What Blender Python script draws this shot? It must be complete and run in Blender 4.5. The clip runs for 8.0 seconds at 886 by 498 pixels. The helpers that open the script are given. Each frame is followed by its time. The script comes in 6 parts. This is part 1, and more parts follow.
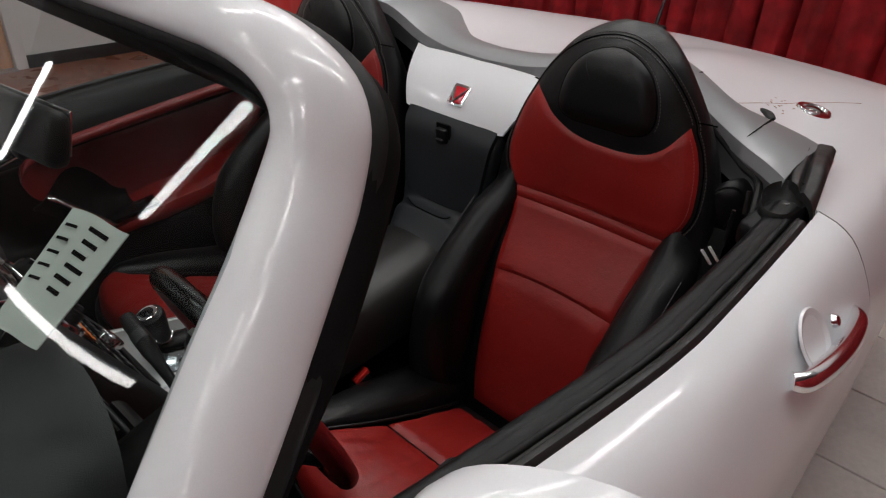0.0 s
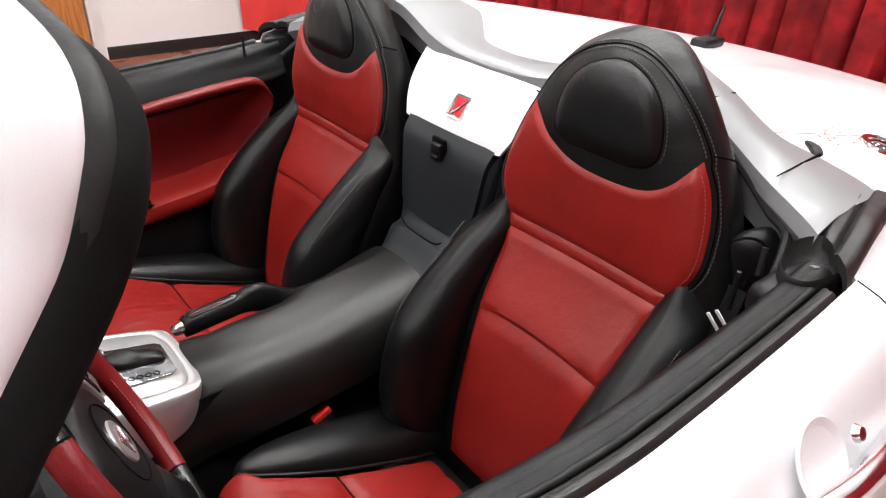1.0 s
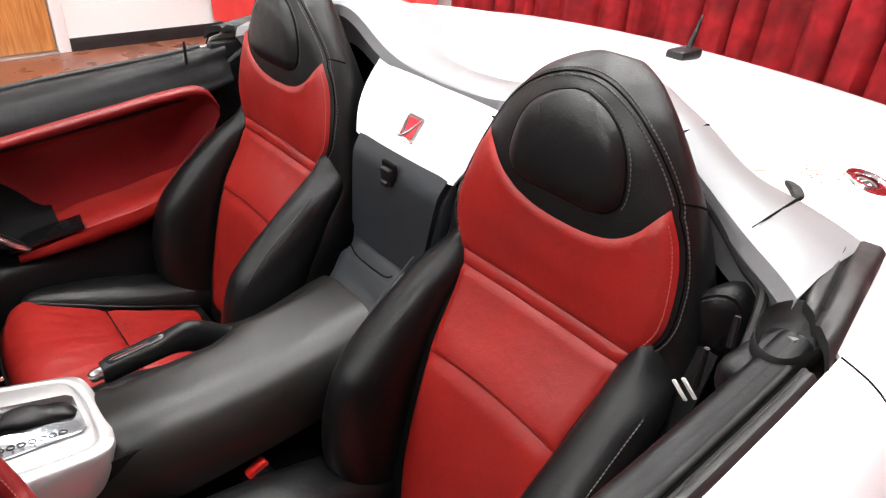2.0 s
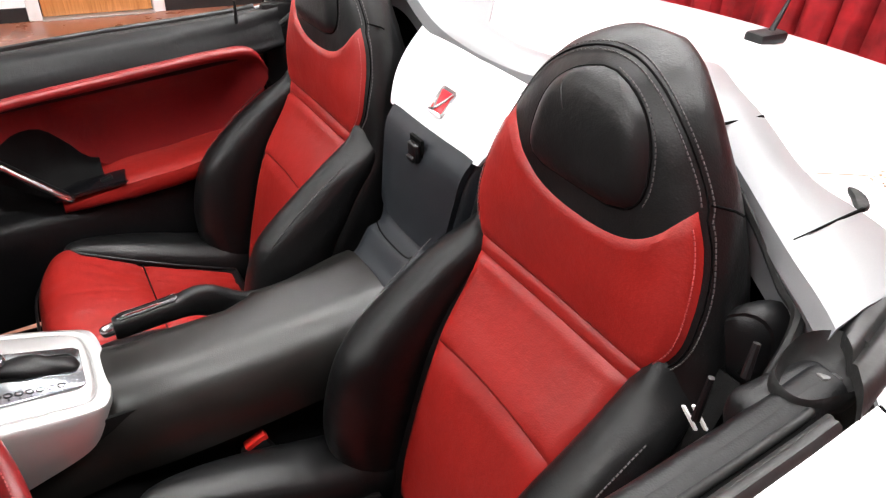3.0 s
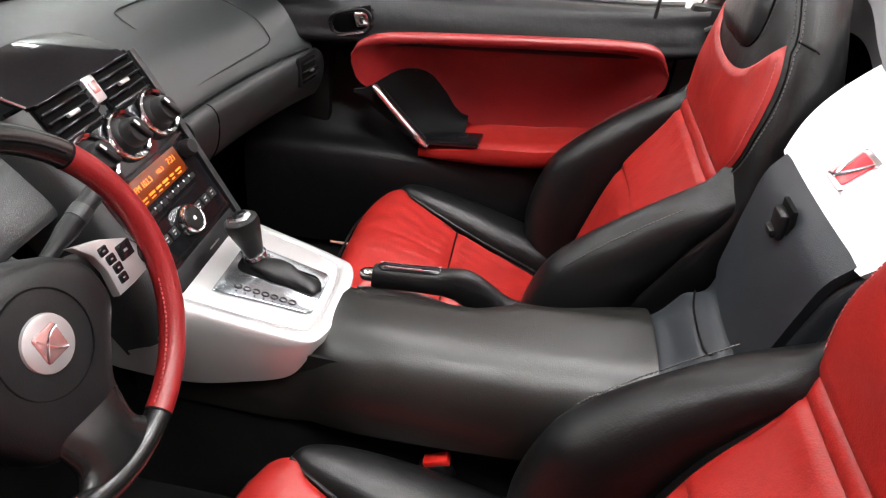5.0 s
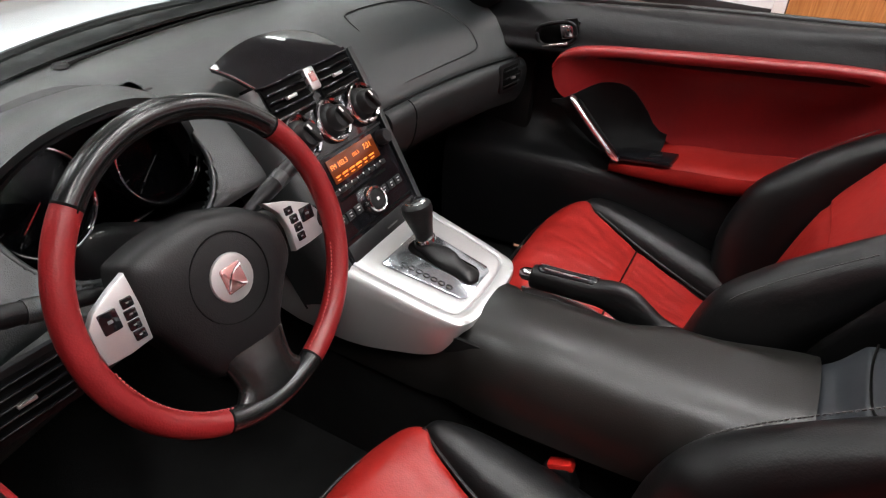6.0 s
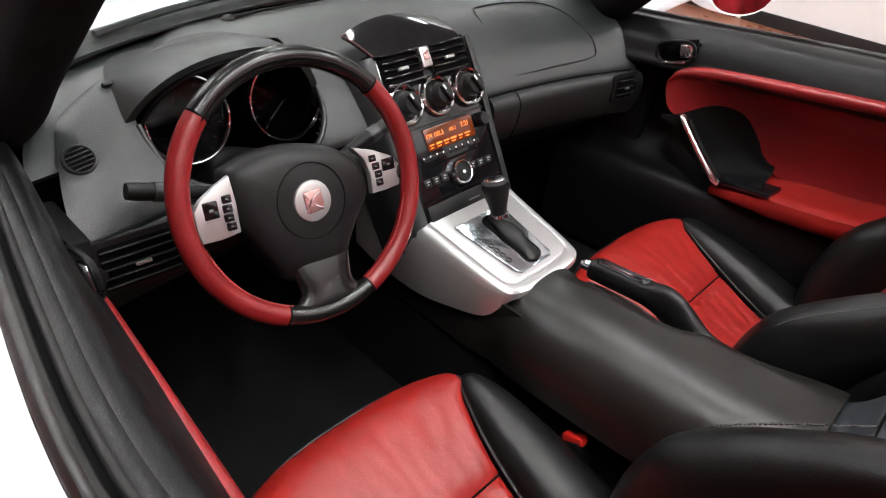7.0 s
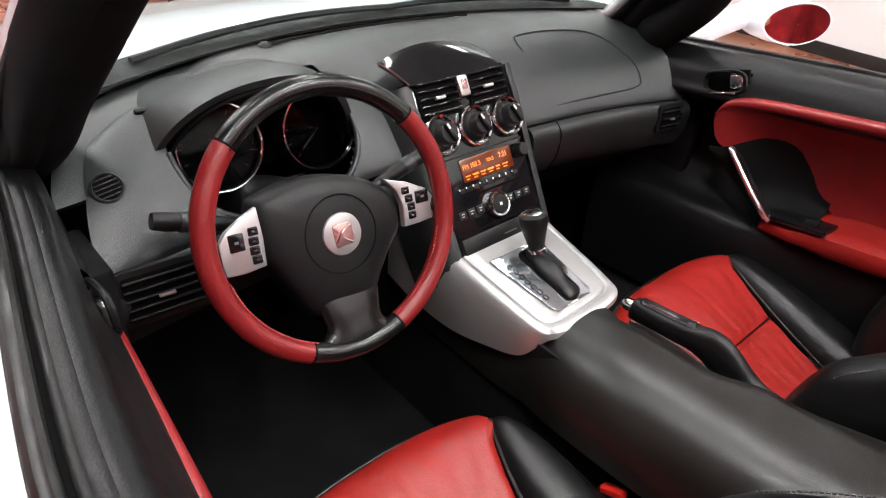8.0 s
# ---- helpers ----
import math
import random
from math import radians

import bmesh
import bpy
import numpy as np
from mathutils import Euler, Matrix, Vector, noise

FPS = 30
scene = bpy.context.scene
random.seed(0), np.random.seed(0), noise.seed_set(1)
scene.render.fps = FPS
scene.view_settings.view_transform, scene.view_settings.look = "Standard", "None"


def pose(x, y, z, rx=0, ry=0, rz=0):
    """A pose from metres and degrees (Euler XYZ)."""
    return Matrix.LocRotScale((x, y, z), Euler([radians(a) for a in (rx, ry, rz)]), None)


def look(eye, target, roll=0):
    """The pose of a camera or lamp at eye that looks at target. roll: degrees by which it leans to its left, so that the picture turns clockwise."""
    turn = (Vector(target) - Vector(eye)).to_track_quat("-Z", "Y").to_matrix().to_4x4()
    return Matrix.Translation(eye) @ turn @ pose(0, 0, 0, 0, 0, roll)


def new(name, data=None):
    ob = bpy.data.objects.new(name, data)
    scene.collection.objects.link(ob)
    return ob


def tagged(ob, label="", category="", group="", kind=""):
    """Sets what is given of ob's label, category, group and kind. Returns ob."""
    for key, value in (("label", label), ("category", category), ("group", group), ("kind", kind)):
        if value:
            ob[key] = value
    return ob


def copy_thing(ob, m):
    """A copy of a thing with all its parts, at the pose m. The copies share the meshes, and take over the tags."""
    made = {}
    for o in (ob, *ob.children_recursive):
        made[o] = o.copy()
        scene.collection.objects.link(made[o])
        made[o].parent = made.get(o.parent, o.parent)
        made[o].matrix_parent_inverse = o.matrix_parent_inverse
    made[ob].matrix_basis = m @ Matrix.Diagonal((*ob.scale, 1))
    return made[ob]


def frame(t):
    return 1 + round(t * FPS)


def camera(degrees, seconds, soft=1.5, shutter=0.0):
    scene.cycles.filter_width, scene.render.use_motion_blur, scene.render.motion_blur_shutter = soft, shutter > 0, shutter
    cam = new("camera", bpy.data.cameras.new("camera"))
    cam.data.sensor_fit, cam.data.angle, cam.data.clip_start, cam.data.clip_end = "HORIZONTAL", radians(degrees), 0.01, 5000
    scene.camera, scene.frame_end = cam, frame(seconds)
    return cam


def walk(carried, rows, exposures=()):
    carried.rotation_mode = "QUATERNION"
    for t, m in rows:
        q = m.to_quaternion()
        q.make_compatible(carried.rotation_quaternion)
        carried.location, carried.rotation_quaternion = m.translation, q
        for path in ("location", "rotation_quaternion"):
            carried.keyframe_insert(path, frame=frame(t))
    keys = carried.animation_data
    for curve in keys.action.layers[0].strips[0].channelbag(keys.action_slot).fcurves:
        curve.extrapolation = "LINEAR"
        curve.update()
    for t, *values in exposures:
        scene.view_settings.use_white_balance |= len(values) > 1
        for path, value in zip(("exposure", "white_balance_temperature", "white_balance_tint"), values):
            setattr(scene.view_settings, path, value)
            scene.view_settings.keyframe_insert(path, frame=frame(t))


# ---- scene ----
cam = camera(67.3, 8.0, soft=1.2)
PATH = [
    (0, (0.922, -0.015, 1.319), (-0.233, 1.267, 0.307), 2.4),
    (0.2, (0.939, 0.066, 1.310), (-0.295, 1.301, 0.334), 3.0),
    (0.5, (0.952, 0.153, 1.302), (-0.321, 1.361, 0.343), 3.8),
    (1, (0.931, 0.237, 1.285), (-0.395, 1.344, 0.277), 2.4),
    (1.5, (0.871, 0.308, 1.299), (-0.403, 1.489, 0.309), 3.6),
    (1.7, (0.863, 0.332, 1.303), (-0.408, 1.5, 0.294), 3.5),
    (2.8, (0.871, 0.462, 1.287), (-0.497, 1.437, 0.201), 3.6),
    (3, (0.869, 0.485, 1.279), (-0.521, 1.404, 0.175), 3.9),
    (3.5, (0.874, 0.527, 1.267), (-0.598, 1.295, 0.151), 5.6),
    (4, (0.797, 0.563, 1.227), (-0.686, 1.192, 0.041), 5.2),
    (4.5, (0.727, 0.59, 1.196), (-0.84, 1.068, 0.049), 7.0),
    (5, (0.711, 0.665, 1.176), (-0.927, 0.527, 0.037), 7.5),
    (5.2, (0.724, 0.708, 1.183), (-0.848, 0.337, 0.003), 6.7),
    (6.3, (0.735, 0.781, 1.184), (-0.674, -0.069, 0.046), 3.6),
    (6.5, (0.749, 0.826, 1.192), (-0.584, -0.122, 0.042), 4.4),
    (7, (0.769, 0.912, 1.203), (-0.459, -0.163, 0.048), 6.1),
    (7.5, (0.763, 0.898, 1.206), (-0.368, -0.338, 0.112), 4.6),
    (8, (0.735, 0.883, 1.194), (-0.439, -0.299, 0.087), 5.2),
]
walk(cam, [(t, look(eye, target, roll)) for t, eye, target, roll in PATH],
     [(0.0, -2.03), (0.3, -1.70), (0.6, -1.15), (1.0, -0.48), (1.5, -0.15), (3.0, 0.08), (4.5, 0.4), (5.2, 0.25), (6.3, -0.4), (8.0, -0.15)])


# ---- light and exposure ----
world = bpy.data.worlds.new("world")
scene.world = world
world.use_nodes = True
world.node_tree.nodes["Background"].inputs[0].default_value = (0.75, 0.85, 1.0, 1)
world.node_tree.nodes["Background"].inputs[1].default_value = 0.05
scene.view_settings.exposure = 0.0
TUBE_POWER = 104.0


# ---- materials ----
def material(name, colour, rough=0.5, metal=0.0, grain=0.0, grain_size=200.0, bump=0.0, bump_size=300.0, stain=0.0, stain_size=6.0,
             coat=0.0, spec=0.5, emit=0.0, sheen=0.0):
    """A Principled material with variation of colour at two scales and a fine relief."""
    m = bpy.data.materials.new(name)
    m.use_nodes = True
    nt = m.node_tree
    b = nt.nodes["Principled BSDF"]
    b.inputs["Base Color"].default_value = (*colour, 1)
    b.inputs["Roughness"].default_value = rough
    b.inputs["Metallic"].default_value = metal
    b.inputs["Coat Weight"].default_value = coat
    b.inputs["Coat Roughness"].default_value = 0.09
    b.inputs["Specular IOR Level"].default_value = spec
    b.inputs["Sheen Weight"].default_value = sheen
    b.inputs["Sheen Roughness"].default_value = 0.6
    if emit:
        b.inputs["Emission Color"].default_value = (*colour, 1)
        b.inputs["Emission Strength"].default_value = emit
    pos = nt.nodes.new("ShaderNodeTexCoord").outputs["Object"]

    def noise_at(size, detail=3.0):
        n = nt.nodes.new("ShaderNodeTexNoise")
        n.inputs["Scale"].default_value = size
        n.inputs["Detail"].default_value = detail
        nt.links.new(pos, n.inputs["Vector"])
        return n.outputs["Fac"]

    def ranged(fac, lo, hi):
        r = nt.nodes.new("ShaderNodeMapRange")
        r.inputs["From Min"].default_value, r.inputs["From Max"].default_value = 0.3, 0.7
        r.inputs["To Min"].default_value, r.inputs["To Max"].default_value = lo, hi
        nt.links.new(fac, r.inputs["Value"])
        return r.outputs["Result"]

    if grain or stain:
        a = ranged(noise_at(grain_size), 1 - grain, 1 + grain)
        c = ranged(noise_at(stain_size, 5.0), 1 - stain, 1 + stain)
        mul = nt.nodes.new("ShaderNodeMath")
        mul.operation = "MULTIPLY"
        nt.links.new(a, mul.inputs[0])
        nt.links.new(c, mul.inputs[1])
        vm = nt.nodes.new("ShaderNodeVectorMath")
        vm.operation = "SCALE"
        vm.inputs[0].default_value = colour
        nt.links.new(mul.outputs[0], vm.inputs["Scale"])
        nt.links.new(vm.outputs[0], b.inputs["Base Color"])
        rr = ranged(noise_at(stain_size * 1.7, 4.0), max(0.02, rough * (1 - 0.5 * stain - 0.1)), min(1, rough * (1 + 0.5 * stain + 0.1)))
        nt.links.new(rr, b.inputs["Roughness"])
    if bump:
        bp = nt.nodes.new("ShaderNodeBump")
        bp.inputs["Strength"].default_value = bump
        bp.inputs["Distance"].default_value = 0.001
        nt.links.new(noise_at(bump_size, 2.0), bp.inputs["Height"])
        nt.links.new(bp.outputs[0], b.inputs["Normal"])
    return m


def leather(name, colour, rough, spec=0.5):
    """Leather: fine cells of grain over soft creases."""
    m = material(name, colour, rough, grain=0.06, grain_size=260, stain=0.10, stain_size=9, spec=spec)
    nt = m.node_tree
    b = nt.nodes["Principled BSDF"]
    pos = nt.nodes.new("ShaderNodeTexCoord").outputs["Object"]
    v = nt.nodes.new("ShaderNodeTexVoronoi")
    v.inputs["Scale"].default_value = 420
    n = nt.nodes.new("ShaderNodeTexNoise")
    n.inputs["Scale"].default_value = 22
    n.inputs["Detail"].default_value = 3
    nt.links.new(pos, v.inputs["Vector"])
    nt.links.new(pos, n.inputs["Vector"])
    b1 = nt.nodes.new("ShaderNodeBump")
    b1.inputs["Strength"].default_value, b1.inputs["Distance"].default_value = 0.25, 0.0006
    b2 = nt.nodes.new("ShaderNodeBump")
    b2.inputs["Strength"].default_value, b2.inputs["Distance"].default_value = 0.35, 0.006
    nt.links.new(v.outputs["Distance"], b1.inputs["Height"])
    nt.links.new(n.outputs["Fac"], b2.inputs["Height"])
    nt.links.new(b1.outputs[0], b2.inputs["Normal"])
    nt.links.new(b2.outputs[0], b.inputs["Normal"])
    return m


def pane(name, tint, gloss=0.05, base=0.035, edge=0.85):
    """Clear glass: mostly see-through, with a mirror's share that grows at grazing angles."""
    m = bpy.data.materials.new(name)
    m.use_nodes = True
    nt = m.node_tree
    nt.nodes.clear()
    out = nt.nodes.new("ShaderNodeOutputMaterial")
    mix = nt.nodes.new("ShaderNodeMixShader")
    tr = nt.nodes.new("ShaderNodeBsdfTransparent")
    gl = nt.nodes.new("ShaderNodeBsdfGlossy")
    fr = nt.nodes.new("ShaderNodeLayerWeight")
    fr.inputs["Blend"].default_value = 0.5
    pw = nt.nodes.new("ShaderNodeMath")
    pw.operation, pw.inputs[1].default_value = "POWER", 4.5
    ma = nt.nodes.new("ShaderNodeMath")
    ma.operation, ma.inputs[1].default_value, ma.inputs[2].default_value = "MULTIPLY_ADD", edge, base
    nt.links.new(fr.outputs["Facing"], pw.inputs[0])
    nt.links.new(pw.outputs[0], ma.inputs[0])
    tr.inputs[0].default_value = (*tint, 1)
    gl.inputs["Roughness"].default_value = gloss
    nt.links.new(ma.outputs[0], mix.inputs[0])
    nt.links.new(tr.outputs[0], mix.inputs[1])
    nt.links.new(gl.outputs[0], mix.inputs[2])
    nt.links.new(mix.outputs[0], out.inputs[0])
    return m


PAINT = material("pearl_white_paint", (0.775, 0.785, 0.81), 0.34, 0.0, grain=0.02, grain_size=900, stain=0.02, stain_size=3, coat=0.7, spec=0.4)
SILVER = material("silver_paint", (0.20, 0.203, 0.212), 0.42, 0.25, grain=0.03, grain_size=800, stain=0.03, stain_size=4, coat=0.15)
RED = leather("red_leather", (0.240, 0.0105, 0.0082), 0.42, 0.40)
BLACK = leather("black_leather", (0.0048, 0.0048, 0.0051), 0.38, 0.30)
PAD = leather("door_pad_vinyl", (0.0044, 0.0045, 0.005), 0.42, 0.20)
DASH = material("grey_black_soft_plastic", (0.0135, 0.0163, 0.0168), 0.38, spec=0.62, grain=0.10, grain_size=500, bump=0.5, bump_size=700, stain=0.05)
LOWDASH = material("dark_lower_dash_plastic", (0.0085, 0.0098, 0.0102), 0.42, spec=0.45, grain=0.10, grain_size=500, bump=0.5, bump_size=700, stain=0.05)
PLASTIC = material("black_plastic", (0.0045, 0.0045, 0.005), 0.45, spec=0.28, grain=0.10, grain_size=400, bump=0.3, bump_size=600, stain=0.08)
SLATE = material("slate_grey_plastic", (0.012, 0.0145, 0.018), 0.50, spec=0.4, grain=0.08, grain_size=500, bump=0.4, bump_size=700, stain=0.05)
TRIM = material("matt_black_trim", (0.0035, 0.0035, 0.0038), 0.75, spec=0.14, grain=0.15, grain_size=400, bump=0.3, bump_size=500, stain=0.1)
CONSOLE = material("worn_console_vinyl", (0.0085, 0.0080, 0.0074), 0.33, spec=0.42, grain=0.08, grain_size=500, bump=0.25, bump_size=500, stain=0.14, stain_size=12)
PIANO = material("gloss_black", (0.005, 0.005, 0.006), 0.07, spec=0.45, stain=0.05)
RUBBER = material("black_rubber", (0.006, 0.006, 0.006), 0.60, spec=0.35, grain=0.2, grain_size=120, bump=0.4, bump_size=200, stain=0.25, stain_size=20)
WORN = material("worn_grey_rubber", (0.009, 0.009, 0.009), 0.48, spec=0.45, grain=0.2, grain_size=60, bump=0.3, bump_size=150, stain=0.4, stain_size=14)
CARPET = material("black_carpet", (0.0028, 0.0028, 0.0028), 0.95, grain=0.4, grain_size=500, bump=1.0, bump_size=900, stain=0.2, spec=0.2)
CHROME = material("chrome", (0.88, 0.88, 0.89), 0.13, 1.0, stain=0.05)
DARKCHROME = material("dark_chrome", (0.22, 0.20, 0.20), 0.10, 1.0, stain=0.1)
SATIN = material("satin_silver_plastic", (0.49, 0.49, 0.488), 0.34, 0.75, grain=0.03, grain_size=900, stain=0.02, stain_size=10)
BRUSHED = material("bright_plate", (0.46, 0.49, 0.52), 0.13, 0.95, grain=0.05, grain_size=300, stain=0.08)
STEEL = material("dull_steel", (0.20, 0.20, 0.20), 0.45, 0.9, grain=0.2, grain_size=100, stain=0.3, stain_size=30)
DARKGAP = material("dark_gap", (0.0022, 0.0022, 0.0022), 0.9, spec=0.08)
DIRT = material("rusty_dirt", (0.30, 0.17, 0.10), 0.85, grain=0.3, grain_size=300, stain=0.3, stain_size=40)
THREAD = material("red_thread", (0.30, 0.05, 0.05), 0.8)
GREYTHREAD = material("grey_thread", (0.06, 0.055, 0.055), 0.8)
REDPLASTIC = material("red_plastic", (0.60, 0.02, 0.015), 0.30, stain=0.05)
BADGERED = material("badge_red", (0.55, 0.02, 0.03), 0.25, coat=0.5)
WHITEMARK = material("white_print", (0.75, 0.75, 0.73), 0.5)
AMBER = material("amber_display", (1.0, 0.22, 0.02), 0.4, emit=0.75)
LCD = material("display_back", (0.10, 0.018, 0.004), 0.15, emit=0.12)
ROSE = material("rose_silver", (0.55, 0.30, 0.29), 0.25, 0.8)
GREYMARK = material("grey_print", (0.35, 0.35, 0.35), 0.5)
DIMMARK = material("dim_print", (0.10, 0.10, 0.10), 0.5)
GLOSSLEATHER = material("polished_black_leather", (0.006, 0.006, 0.006), 0.22, bump=0.03, bump_size=260, stain=0.1, stain_size=30, spec=0.45)
# the wheel's own red; on the door inserts, seat leather with shade in its colour
WHEEL_AND_SHADED_RED = leather("wheel_and_shaded_door_leather", (0.17, 0.009, 0.010), 0.36, 0.42)
PAPER = material("pale_paper", (0.62, 0.68, 0.62), 0.7, stain=0.06, stain_size=30)
GAUGE = material("gauge_face", (0.005, 0.006, 0.008), 0.5, spec=0.1)
NEEDLE = material("red_needle", (0.6, 0.03, 0.03), 0.4)
GLASS = pane("windscreen_glass", (0.60, 0.65, 0.64), 0.02)
LENS = pane("gauge_glass", (0.70, 0.70, 0.70), 0.03, 0.005, 0.15)
MIRROR = material("mirror_glass", (0.9, 0.9, 0.9), 0.02, 1.0)
TYRE = material("tyre_rubber", (0.020, 0.020, 0.020), 0.75, grain=0.2, grain_size=90, bump=0.5, bump_size=120)
WALLPAINT = material("white_wall_paint", (0.74, 0.74, 0.74), 0.6, grain=0.02, grain_size=120, bump=0.15, bump_size=90, stain=0.04, stain_size=1.5)
GREYWALL = material("grey_wall_paint", (0.22, 0.22, 0.23), 0.7, grain=0.03, grain_size=60, stain=0.06, stain_size=1.5)
CEILPAINT = material("grey_ceiling_paint", (0.30, 0.30, 0.31), 0.8, grain=0.03, grain_size=40, bump=0.1, bump_size=60, stain=0.03)
BASEBLACK = material("black_skirting", (0.012, 0.012, 0.013), 0.35, grain=0.1, grain_size=60, stain=0.2)
TILE = material("cream_tile", (0.62, 0.60, 0.56), 0.22, grain=0.05, grain_size=60, stain=0.08, stain_size=5)
BRICKFLOOR = material("brown_floor", (0.23, 0.085, 0.05), 0.30, grain=0.10, grain_size=40, stain=0.25, stain_size=3, bump=0.1, bump_size=60)
LIME = material("lime_plastic", (0.35, 0.62, 0.06), 0.45, stain=0.1)
CLOTH = material("bright_red_cloth", (0.62, 0.030, 0.026), 0.6, grain=0.05, grain_size=300, bump=0.3, bump_size=500, stain=0.10, stain_size=3, sheen=0.2)
TUBEGLOW = material("fluorescent_tube", (1.0, 0.99, 0.97), 0.5, emit=TUBE_POWER)


def velvet():
    """Crushed velvet: blotches of lighter pile on deep red."""
    m = material("red_velvet", (0.20, 0.007, 0.010), 0.75, grain=0.25, grain_size=14, stain=0.5, stain_size=5, bump=0.6, bump_size=40, spec=0.2)
    return m


def wood():
    """Orange-brown varnished wood with long grain along z."""
    m = material("orange_wood", (0.50, 0.21, 0.06), 0.35, stain=0.12, stain_size=3, grain=0.05, grain_size=60)
    nt = m.node_tree
    b = nt.nodes["Principled BSDF"]
    tc = nt.nodes.new("ShaderNodeTexCoord")
    mp = nt.nodes.new("ShaderNodeMapping")
    mp.inputs["Scale"].default_value = (12, 12, 0.8)
    n = nt.nodes.new("ShaderNodeTexNoise")
    n.inputs["Scale"].default_value, n.inputs["Detail"].default_value, n.inputs["Distortion"].default_value = 4, 6, 1.2
    ramp = nt.nodes.new("ShaderNodeValToRGB")
    ramp.color_ramp.elements[0].position, ramp.color_ramp.elements[1].position = 0.35, 0.68
    ramp.color_ramp.elements[0].color, ramp.color_ramp.elements[1].color = (0.38, 0.14, 0.035, 1), (0.56, 0.25, 0.08, 1)
    nt.links.new(tc.outputs["Object"], mp.inputs["Vector"])
    nt.links.new(mp.outputs[0], n.inputs["Vector"])
    nt.links.new(n.outputs["Fac"], ramp.inputs[0])
    nt.links.new(ramp.outputs[0], b.inputs["Base Color"])
    return m


VELVET, WOOD = velvet(), wood()


# ---- builders ----
def curve_at(knots, x):
    """Smooth interpolation through (x, value) knots."""
    if x <= knots[0][0]:
        return knots[0][1]
    for i in range(len(knots) - 1):
        (xa, a), (xb, b) = knots[i], knots[i + 1]
        if x <= xb:
            t = (x - xa) / (xb - xa)
            xp, p = knots[max(i - 1, 0)]
            xn, n = knots[min(i + 2, len(knots) - 1)]
            ma = (b - p) / max(xb - xp, 1e-6) * (xb - xa)
            mb = (n - a) / max(xn - xa, 1e-6) * (xb - xa)
            return (2 * t**3 - 3 * t**2 + 1) * a + (t**3 - 2 * t**2 + t) * ma + (3 * t**2 - 2 * t**3) * b + (t**3 - t**2) * mb
    return knots[-1][1]


def spline(points, count, closed=False):
    """count points along a Catmull-Rom curve through the given points."""
    pts = [Vector(p) for p in points]
    n = len(pts)
    segs = n if closed else n - 1
    out = []
    for k in range(count):
        s = k / (count if closed else count - 1) * segs
        i = min(int(s), segs - 1)
        t = s - i
        if closed:
            p0, p1, p2, p3 = (pts[(i + j) % n] for j in (-1, 0, 1, 2))
        else:
            p0, p1, p2, p3 = (pts[min(max(i + j, 0), n - 1)] for j in (-1, 0, 1, 2))
        out.append(0.5 * (2 * p1 + (p2 - p0) * t + (2 * p0 - 5 * p1 + 4 * p2 - p3) * t * t + (3 * p1 - p0 - 3 * p2 + p3) * t**3))
    return out


def sheet(rows, ring=False, caps=False, thick=0.0, drop=None):
    """A mesh over rows of points; ring closes each row, caps close the ends, thick gives it depth."""
    bm = bmesh.new()
    vs = [[bm.verts.new(p) for p in row] for row in rows]
    n = len(vs[0])
    for a, b in zip(vs, vs[1:]):
        for j in range(n if ring else n - 1):
            k = (j + 1) % n
            bm.faces.new((a[j], a[k], b[k], b[j]))
    if caps and ring:
        bm.faces.new(list(reversed(vs[0])))
        bm.faces.new(vs[-1])
    bmesh.ops.remove_doubles(bm, verts=bm.verts, dist=1e-5)
    bmesh.ops.recalc_face_normals(bm, faces=bm.faces)
    if thick or drop:
        bm.normal_update()
        front = list(bm.faces)
        rim = [e for e in bm.edges if e.is_boundary]
        twin = {v: bm.verts.new(v.co + Vector(drop) if drop else v.co - v.normal * thick) for v in list(bm.verts)}
        for e in rim:
            a, b = e.verts
            bm.faces.new((a, b, twin[b], twin[a]))
        for f in front:
            bm.faces.new([twin[v] for v in reversed(f.verts)])
        bmesh.ops.recalc_face_normals(bm, faces=bm.faces)
    return bm


def tube(points, radius, sides=10, closed=False, flat=1.0, up=(0, 0, 1)):
    """A round (or flattened) bar along points; radius is a number or one number per point."""
    pts = [Vector(p) for p in points]
    rs = [radius] * len(pts) if isinstance(radius, (int, float)) else list(radius)
    rows = []
    for i, p in enumerate(pts):
        a = pts[i - 1] if (i or closed) else pts[i]
        b = pts[(i + 1) % len(pts)] if (i < len(pts) - 1 or closed) else pts[i]
        d = (b - a).normalized()
        side = d.cross(Vector(up))
        side = side.normalized() if side.length > 1e-4 else d.orthogonal().normalized()
        top = side.cross(d)
        rows.append([p + rs[i] * (math.cos(t) * side + flat * math.sin(t) * top) for t in (2 * math.pi * k / sides for k in range(sides))])
    if closed:
        rows.append(rows[0])
    return sheet(rows, ring=True, caps=not closed)


def box(size, at=(0, 0, 0), bevel=0.004, turn=None, segs=2):
    """A box with rounded edges, centred at a place; turn is a pose's rotation in degrees."""
    bm = bmesh.new()
    bmesh.ops.create_cube(bm, size=1.0)
    bmesh.ops.scale(bm, vec=size, verts=bm.verts)
    if bevel:
        bmesh.ops.bevel(bm, geom=list(bm.edges), offset=min(bevel, min(size) * 0.45), segments=segs, affect="EDGES", profile=0.5)
    bm.transform(pose(*at, *(turn or (0, 0, 0))))
    return bm


